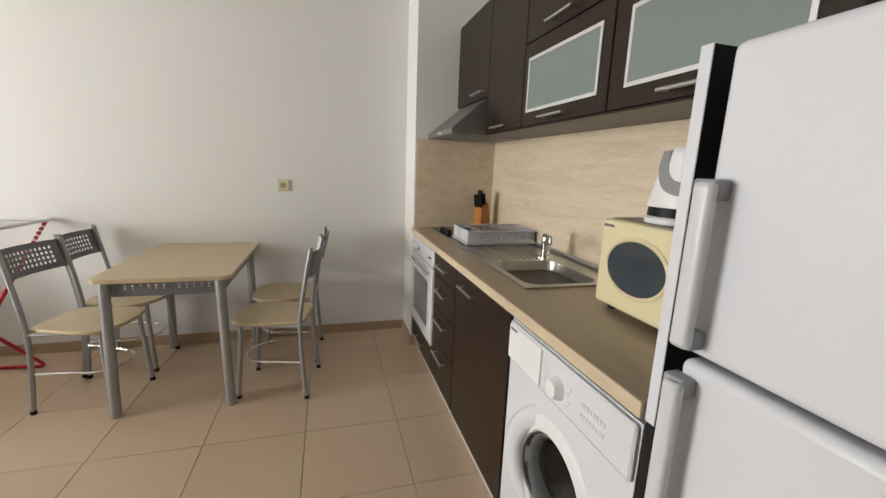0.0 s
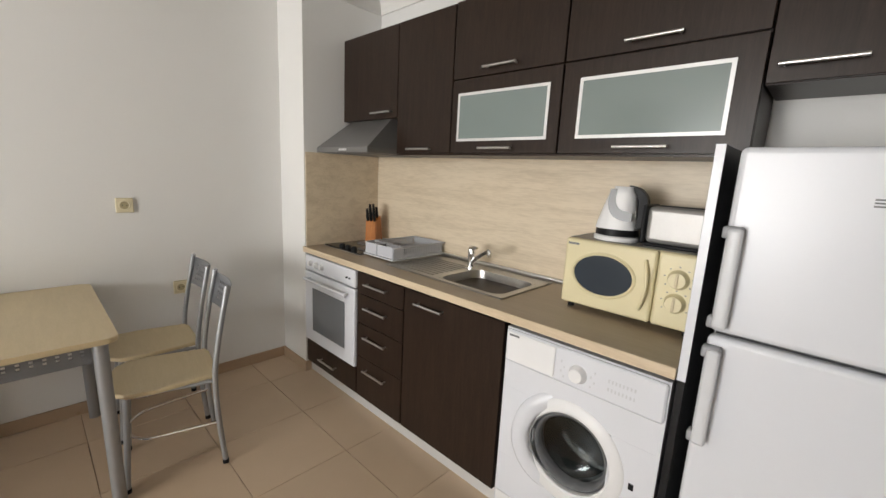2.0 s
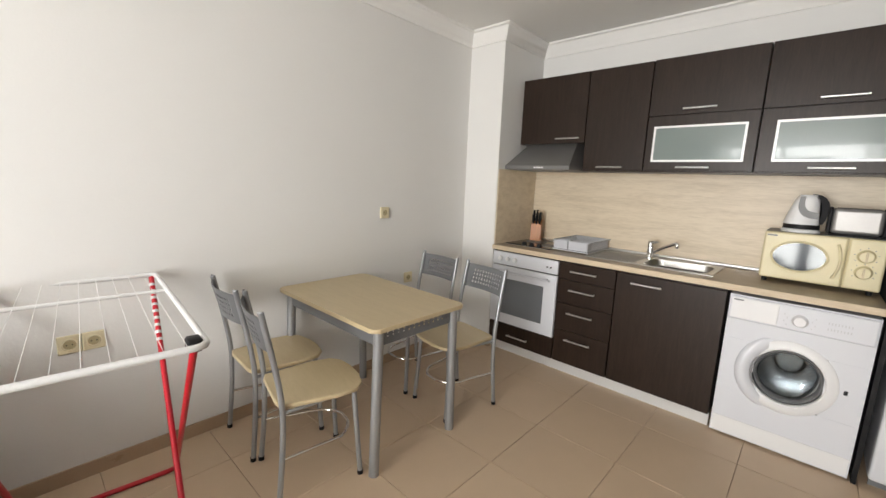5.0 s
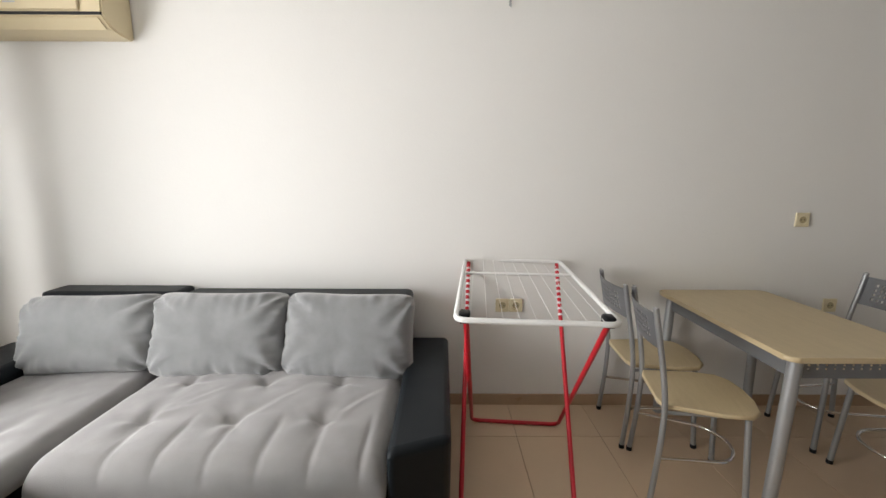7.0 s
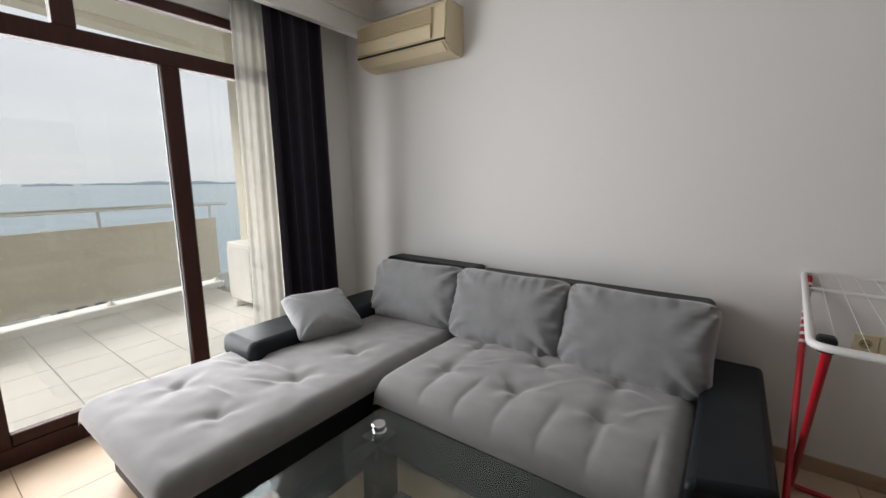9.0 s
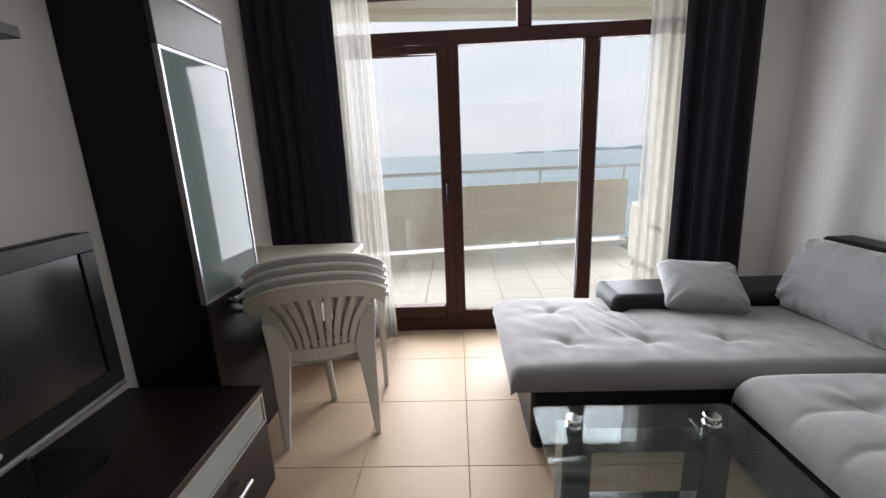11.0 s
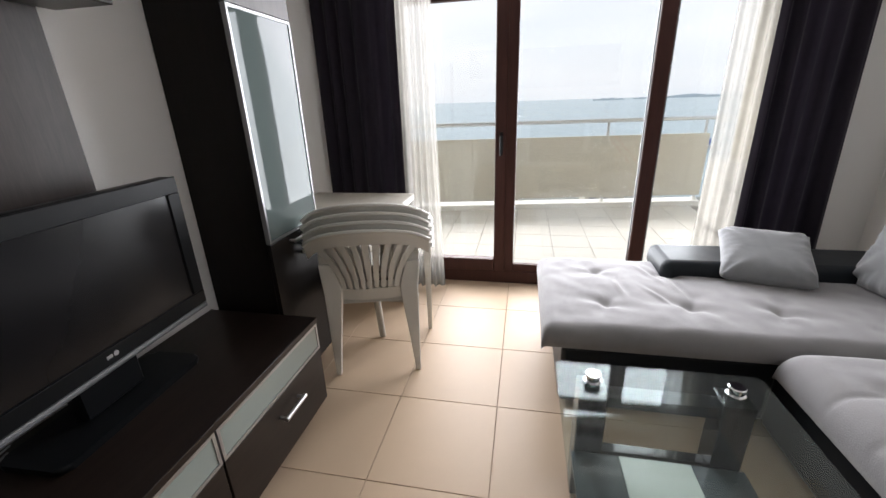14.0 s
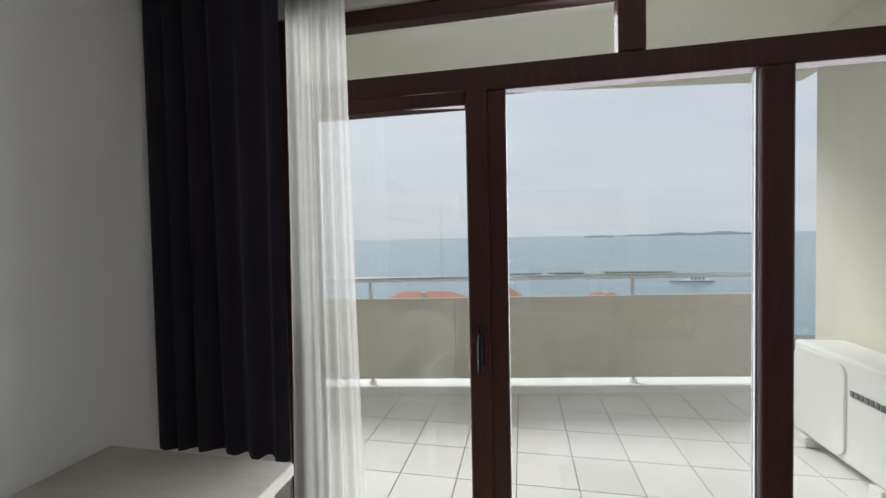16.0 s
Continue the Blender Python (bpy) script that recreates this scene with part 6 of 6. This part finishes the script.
# wall panel and shelf
solo("wall_panel", bx(-2.905, -2.412, YS + 0.001, YS + 0.02, 1.02, 2.12, 0.002), WENGE_GREY, "dark wenge panel on the wall behind the television", "wall panel")
ws = thing("wall_shelf", "long dark wenge shelf on the wall", "shelf", (-2.3, -0.01, 1.62))
wpart("board", bx(-2.955, -1.55, YS + 0.021, 0.105, 1.622, 1.650, 0.002), WENGE_H, ws)
ws = thing("wall_shelf", "upper dark wenge shelf over the display cabinet", "shelf", (-2.6, -0.01, 1.94))
wpart("board", bx(-3.32, -2.0, YS + 0.021, 0.108, 1.940, 1.966, 0.002), WENGE_H, ws)

# television
tv = thing("television", "black flat-screen television on its stand", "television", (-2.645, 0.07, 0.4875), 3)
part("bezel", bx(-0.385, 0.385, -0.03, 0.022, 0.140, 0.640, 0.010, 2), TV_BLACK, tv)
bm = B()
for q in ((-0.385, 0.385, 0.0225, 0.032, 0.585, 0.640), (-0.385, 0.385, 0.0225, 0.032, 0.165, 0.215), (-0.385, -0.335, 0.0225, 0.032, 0.215, 0.585), (0.335, 0.385, 0.0225, 0.032, 0.215, 0.585)):
    box(bm, *q, 0.002)
part("front_frame", bm, TV_BLACK, tv)
part("screen", bx(-0.334, 0.334, 0.0225, 0.026, 0.216, 0.584), SCREEN, tv, "dull black screen")
part("chin_strip", bx(-0.384, 0.384, 0.0225, 0.034, 0.146, 0.163, 0.003), DGREY_PL, tv)
part("badge", cyl(B(), (-0.006, 0.0322, 0.191), (-0.006, 0.0330, 0.191), 0.008, seg=14), GALV, tv)
part("badge", bx(0.006, 0.024, 0.0322, 0.0330, 0.186, 0.196), GALV, tv)
part("back_shell", bx(-0.30, 0.30, -0.085, -0.031, 0.18, 0.58, 0.03, 2), TV_BLACK, tv)
part("neck", bx(-0.10, 0.10, -0.06, -0.01, 0.0205, 0.145, 0.008), TV_BLACK, tv)
part("base", prism(B(), round_rect(-0.25, 0.25, -0.13, 0.075, 0.03), 0.0, 0.02, 0.006), TV_BLACK, tv)

# router with antennas and cables
ro = thing("router", "white wireless router with two antennas", "router", (-2.183, -0.052, 0.4875), 7)
part("body", prism(B(), [(0.095, 0.052), (0.070, 0.066), (-0.070, 0.066), (-0.095, 0.052), (-0.088, -0.050), (-0.075, -0.060), (0.075, -0.060), (0.088, -0.050)], 0.0, 0.026, 0.007), WHITE_PL, ro)
part("vent", bx(-0.062, 0.062, 0.040, 0.045, 0.0262, 0.0272), GREY_PL, ro)
for x in (-0.045, 0.050):
    part("antenna", tube(B(), [(x, -0.052, 0.020), (x - 0.003, -0.053, 0.05), (x - 0.016, -0.054, 0.215)], 0.006, 8, radii=[0.007, 0.007, 0.005]), GREY_PL, ro)
cb = B()
rng = random.Random(11)
for k in range(3):
    pts = [(-2.20 - 0.02 * k, -0.06, 0.492 + 0.003 * k)]
    for j in range(6):
        pts.append((-2.24 - 0.035 * j + rng.uniform(-0.02, 0.02), -0.075 + rng.uniform(-0.025, 0.03), 0.492 + rng.uniform(0.0, 0.035)))
    tube(cb, arc(pts, 5), 0.003, 6)
solo("cables", cb, DGREY_PL, "tangle of dark cables behind the router", "cables")

# ---------- desk and stacked garden chairs ----------
dk = thing("desk", "whitewashed desk against the wall by the window", "desk", (-4.02, 0.21, 0))
wpart("top", bx(-4.345, -3.712, YS + 0.004, 0.560, 0.745, 0.785, 0.003), DESK, dk)
wpart("side", bx(-4.335, -4.312, YS + 0.01, 0.50, 0.0, 0.7445, 0.002), DESK, dk)
wpart("side", bx(-3.735, -3.714, YS + 0.01, 0.14, 0.0, 0.7445, 0.002), DESK, dk)
wpart("leg", tube(B(), [(-3.99, 0.335, 0.7445), (-3.87, 0.445, 0.0)], 0.02, 12, radii=[0.028, 0.019]), DESK, dk)
wpart("back_rail", bx(-4.311, -3.7355, YS + 0.01, YS + 0.03, 0.55, 0.7445, 0.002), DESK, dk)


def garden_chair(at, rz):
    """Moulded resin armchair, facing +x."""
    ob = thing("garden_chair", "white resin garden armchair in a stack", "chair", at, rz, "stacked garden chairs")
    part("seat", soft_block(-0.20, 0.22, -0.22, 0.22, 0.395, 0.42, 0.03, -0.012, 12, 12, (), 4, 0), RESIN, ob)

    def shell(y, z):
        """Point on the curved back at side offset y and height z."""
        return Vector((-0.235 - 0.24 * (z - 0.45) + 1.0 * y * y, y, z))

    def strip(f0, f1, n, thick=0.012):
        bm = B()
        rows = []
        for i in range(n + 1):
            t = i / n
            p, q = f0(t), f1(t)
            off = Vector((-thick, 0, 0)) if thick else Vector((0, 0, -0.018))
            rows.append([bm.verts.new(v) for v in (p, q, q + off, p + off)])
        for a, b in zip(rows, rows[1:]):
            for k in range(4):
                bm.faces.new((a[k], a[(k + 1) % 4], b[(k + 1) % 4], b[k]))
        bm.faces.new(list(reversed(rows[0]))), bm.faces.new(rows[-1])
        return bm

    low = lambda u: 0.742 - 0.050 * u ** 2 - 0.045 * abs(u) ** 5
    part("top_band", strip(lambda t: shell(0.290 * (2 * t - 1), low(2 * t - 1)), lambda t: shell(0.296 * (2 * t - 1), 0.818 - 0.055 * (2 * t - 1) ** 2 - 0.035 * abs(2 * t - 1) ** 5) + Vector((-0.012, 0, 0)), 24, 0.018), RESIN, ob)
    part("crown_lip", tube(B(), [shell(0.296 * u, 0.818 - 0.055 * u ** 2 - 0.035 * abs(u) ** 5) + Vector((-0.024, 0, -0.004)) for u in [k / 10 - 1 for k in range(21)]], 0.009, 6), RESIN, ob)
    part("lower_band", strip(lambda t: shell(0.145 * (2 * t - 1), 0.425), lambda t: shell(0.145 * (2 * t - 1), 0.490), 10, 0.012), RESIN, ob)
    for k in range(9):
        c0 = -0.128 + k * 0.032
        c1, w0, w1 = c0 * 1.75, 0.0105, 0.0165
        if k in (0, 8):
            w1 = 0.022
        zt = low(c1 / 0.290) + 0.012

        def rim_line(t, sgn, c0=c0, c1=c1, w0=w0, w1=w1, zt=zt):
            return shell(c0 + (c1 - c0) * t ** 1.9 + sgn * (w0 + (w1 - w0) * t), 0.486 + (zt - 0.486) * t)

        part("slat", strip(lambda t: rim_line(t, -1), lambda t: rim_line(t, 1), 8, 0.009), RESIN, ob)
    for s in (-1, 1):
        part("armrest", strip(lambda t, s=s: Vector((-0.205 + 0.37 * t, s * (0.262 + 0.012 * math.sin(math.pi * t)), 0.700 - 0.075 * t ** 0.7)), lambda t, s=s: Vector((-0.205 + 0.37 * t, s * (0.312 + 0.014 * math.sin(math.pi * t)), 0.694 - 0.075 * t ** 0.7)), 10, 0.0), RESIN, ob)

        def leg(rings):
            """A tapered leg through level rectangles (z, x0, x1, y0, y1)."""
            bm = B()
            ring = [[bm.verts.new((x, s * y, z)) for x, y in ((x0, y0), (x1, y0), (x1, y1), (x0, y1))] for z, x0, x1, y0, y1 in rings]
            for a, b in zip(ring, ring[1:]):
                for k in range(4):
                    bm.faces.new((a[k], a[(k + 1) % 4], b[(k + 1) % 4], b[k]))
            bm.faces.new(list(reversed(ring[0]))), bm.faces.new(ring[-1])
            bmesh.ops.bevel(bm, geom=list(bm.edges), offset=0.004, segments=1, affect="EDGES")
            return bm

        part("front_leg", leg(((0.63, 0.125, 0.170, 0.262, 0.316), (0.35, 0.130, 0.178, 0.272, 0.306), (0.0, 0.145, 0.175, 0.275, 0.298))), RESIN, ob)
        part("back_leg", leg(((0.62, -0.232, -0.215, 0.175, 0.245), (0.49, -0.245, -0.215, 0.140, 0.232), (0.42, -0.245, -0.205, 0.148, 0.230), (0.20, -0.250, -0.215, 0.176, 0.226), (0.0, -0.255, -0.230, 0.196, 0.222))), RESIN, ob)
    return ob


gc_yaw = 195
gc = garden_chair((-3.775, 0.475, 0.0), gc_yaw)
dx, dy = math.cos(radians(gc_yaw)), math.sin(radians(gc_yaw))
for k in range(1, 4):
    copy_thing(gc, pose(-3.775 + 0.012 * k * dx, 0.475 + 0.012 * k * dy, 0.037 * k, 0, 0, gc_yaw))


# ---------- curtains ----------
def curtain(name, y0, y1, z0, z1, x, folds, amp, material, label, seed=0, flare=0.0, thick=0.002, n=110, pull=0.0, lean=0.0):
    """A hanging cloth with irregular pleats; flare spreads the hem, pull gathers the middle."""
    rng = random.Random(seed)
    ph = [rng.uniform(0, math.tau) for _ in range(4)]
    bm = B()
    nz = 14
    rows = []
    for j in range(nz + 1):
        t = j / nz
        z = z1 + (z0 - z1) * t
        row = []
        for i in range(n + 1):
            u = i / n
            w = math.sin(u * folds * math.tau + ph[0] + 1.3 * math.sin(u * 5 + ph[1]) + 0.5 * t * math.sin(u * 11 + ph[2]))
            w = math.copysign(abs(w) ** 0.8, w)
            a = amp * (0.65 + 0.35 * t) * (0.8 + 0.35 * math.sin(u * 9 + ph[2]))
            dxx = a * w + 0.012 * t * math.sin(u * 7 + ph[3])
            c = (u - 0.5) * (1 + flare * t ** 2) + 0.5 - pull * math.sin(math.pi * min(t * 1.2, 1)) * (u - 0.0)
            row.append((x + dxx, y0 + (y1 - y0) * c + lean * t, z + 0.006 * math.sin(u * 40) * (t > 0.99)))
        rows.append(row)
    f = [[bm.verts.new(p) for p in r] for r in rows]
    for j in range(nz):
        for i in range(n):
            bm.faces.new((f[j][i], f[j][i + 1], f[j + 1][i + 1], f[j + 1][i]))
    bmesh.ops.solidify(bm, geom=list(bm.faces), thickness=thick)
    return solo(name, bm, material, label, "curtain")


curtain("dark_curtain", -0.085, 0.462, 0.700, 2.60, -4.50, 5.5, 0.026, DRAPE, "dark plum drape hanging behind the desk", 1)
curtain("dark_curtain", 2.505, 2.94, 0.03, 2.60, -4.50, 5, 0.026, DRAPE, "dark plum drape beside the sofa", 2, 0.10, lean=0.045)
curtain("sheer_curtain", 0.44, 0.66, 0.02, 2.60, -4.58, 5, 0.017, SHEER, "sheer white voile beside the balcony door", 3, 0.35, 0.0008)
curtain("sheer_curtain", 2.35, 2.60, 0.02, 2.60, -4.60, 5, 0.017, SHEER, "sheer white voile beside the balcony window", 4, 0.15, 0.0008)
rl = thing("curtain_rail", "white double curtain rail behind the pelmet", "curtain rail", (-4.55, 1.6, 2.60))
for x in (-4.50, -4.59):
    wpart("track", bx(x - 0.01, x + 0.01, YS + 0.02, YN - 0.02, 2.602, 2.6285, 0.002), WHITE_PL, rl)

# ---------- indoor air conditioner ----------
ac = thing("air_conditioner", "yellowed split air conditioner high on the wall", "air conditioner", (-3.98, 3.27, 2.10))
bm = B()
pr = [(3.358, 2.445), (3.20, 2.445), (3.165, 2.41), (3.150, 2.20), (3.158, 2.19), (3.21, 2.15), (3.29, 2.135), (3.358, 2.135)]
a = [bm.verts.new((-4.385, y, z)) for y, z in pr]
b = [bm.verts.new((-3.595, y, z)) for y, z in pr]
bm.faces.new(a), bm.faces.new(list(reversed(b)))
for i in range(len(pr)):
    bm.faces.new((a[i], b[i], b[(i + 1) % len(pr)], a[(i + 1) % len(pr)]))
bmesh.ops.bevel(bm, geom=list(bm.edges), offset=0.008, segments=2, affect="EDGES")
wpart("casing", bm, CREAM_AC, ac)
wpart("front_panel", bx(-4.36, -3.70, 3.138, 3.149, 2.215, 2.30, 0.004), CREAM_AC, ac)
for k in range(8):
    wpart("slat", bx(-4.36, -3.70, 3.142, 3.152, 2.312 + k * 0.0115, 2.317 + k * 0.0115), CREAM_AC, ac)
# no real opening: a solid near-black strip paints the shade of the outlet
wpart("outlet_gap", bx(-4.37, -3.60, 3.146, 3.157, 2.196, 2.208), SLOT_SHADE, ac, "dark strip painted as the shade in the air outlet")
bm = B()
v = [bm.verts.new(p) for p in ((-4.365, 3.156, 2.188), (-3.62, 3.156, 2.188), (-3.62, 3.206, 2.149), (-4.365, 3.206, 2.149), (-4.365, 3.152, 2.184), (-3.62, 3.152, 2.184), (-3.62, 3.203, 2.144), (-4.365, 3.203, 2.144))]
for q in ((0, 1, 2, 3), (7, 6, 5, 4), (0, 4, 5, 1), (1, 5, 6, 2), (2, 6, 7, 3), (3, 7, 4, 0)):
    bm.faces.new([v[i] for i in q])
wpart("flap", bm, CREAM_AC, ac)
wpart("badge", bx(-4.06, -4.0, 3.1365, 3.1378, 2.245, 2.252), GREY_PL, ac)

# ---------- tiles of floor and terrace, last ----------
def tile_mesh(name, w, d, h, material, bev):
    return mesh_of(name, box(B(), 0, w, 0, d, -h, 0, bev), material)


def lay(parent, name, material, xs, ys, joint, z, inside, bev=0.0008):
    cache = {}
    for i in range(len(xs) - 1):
        for j in range(len(ys) - 1):
            x0, x1, y0, y1 = xs[i] + joint / 2, xs[i + 1] - joint / 2, ys[j] + joint / 2, ys[j + 1] - joint / 2
            if not inside((x0 + x1) / 2, (y0 + y1) / 2) or x1 - x0 < 0.02 or y1 - y0 < 0.02:
                continue
            key = (round(x1 - x0, 3), round(y1 - y0, 3))
            if key not in cache:
                cache[key] = tile_mesh(name, *key, 0.006, material, bev)
            ob = new(name, cache[key])
            ob.parent = parent
            ob.location = (x0, y0, z)


PX, PY = 0.4672, 0.4645
xs = [max(min(0.835 + PX * k, 2.19), XW - 0.02) for k in range(-12, 4)]
ys = [max(min(0.708 + PY * k, YN), Y_HALL) for k in range(-5, 7)]
lay(floor_bed, "tile", TILE, xs, ys, 0.003, 0.0, lambda x, y: (y > YS or x > X_END) and not (x > XE and y > -0.35) and not (x > 1.1 and y > 3.02))
terrace = bpy.data.objects["terrace_slab"]
TP = 0.355
xs = [min(-5.964 + TP * k, -4.93) for k in range(-6, 4)]
ys = [max(min(1.55 + TP * k, TY1), TY0) for k in range(-14, 6)]
lay(terrace, "tile", T_TILE, xs, ys, 0.006, 0.0, lambda x, y: x > rail_x(y) - 0.20)
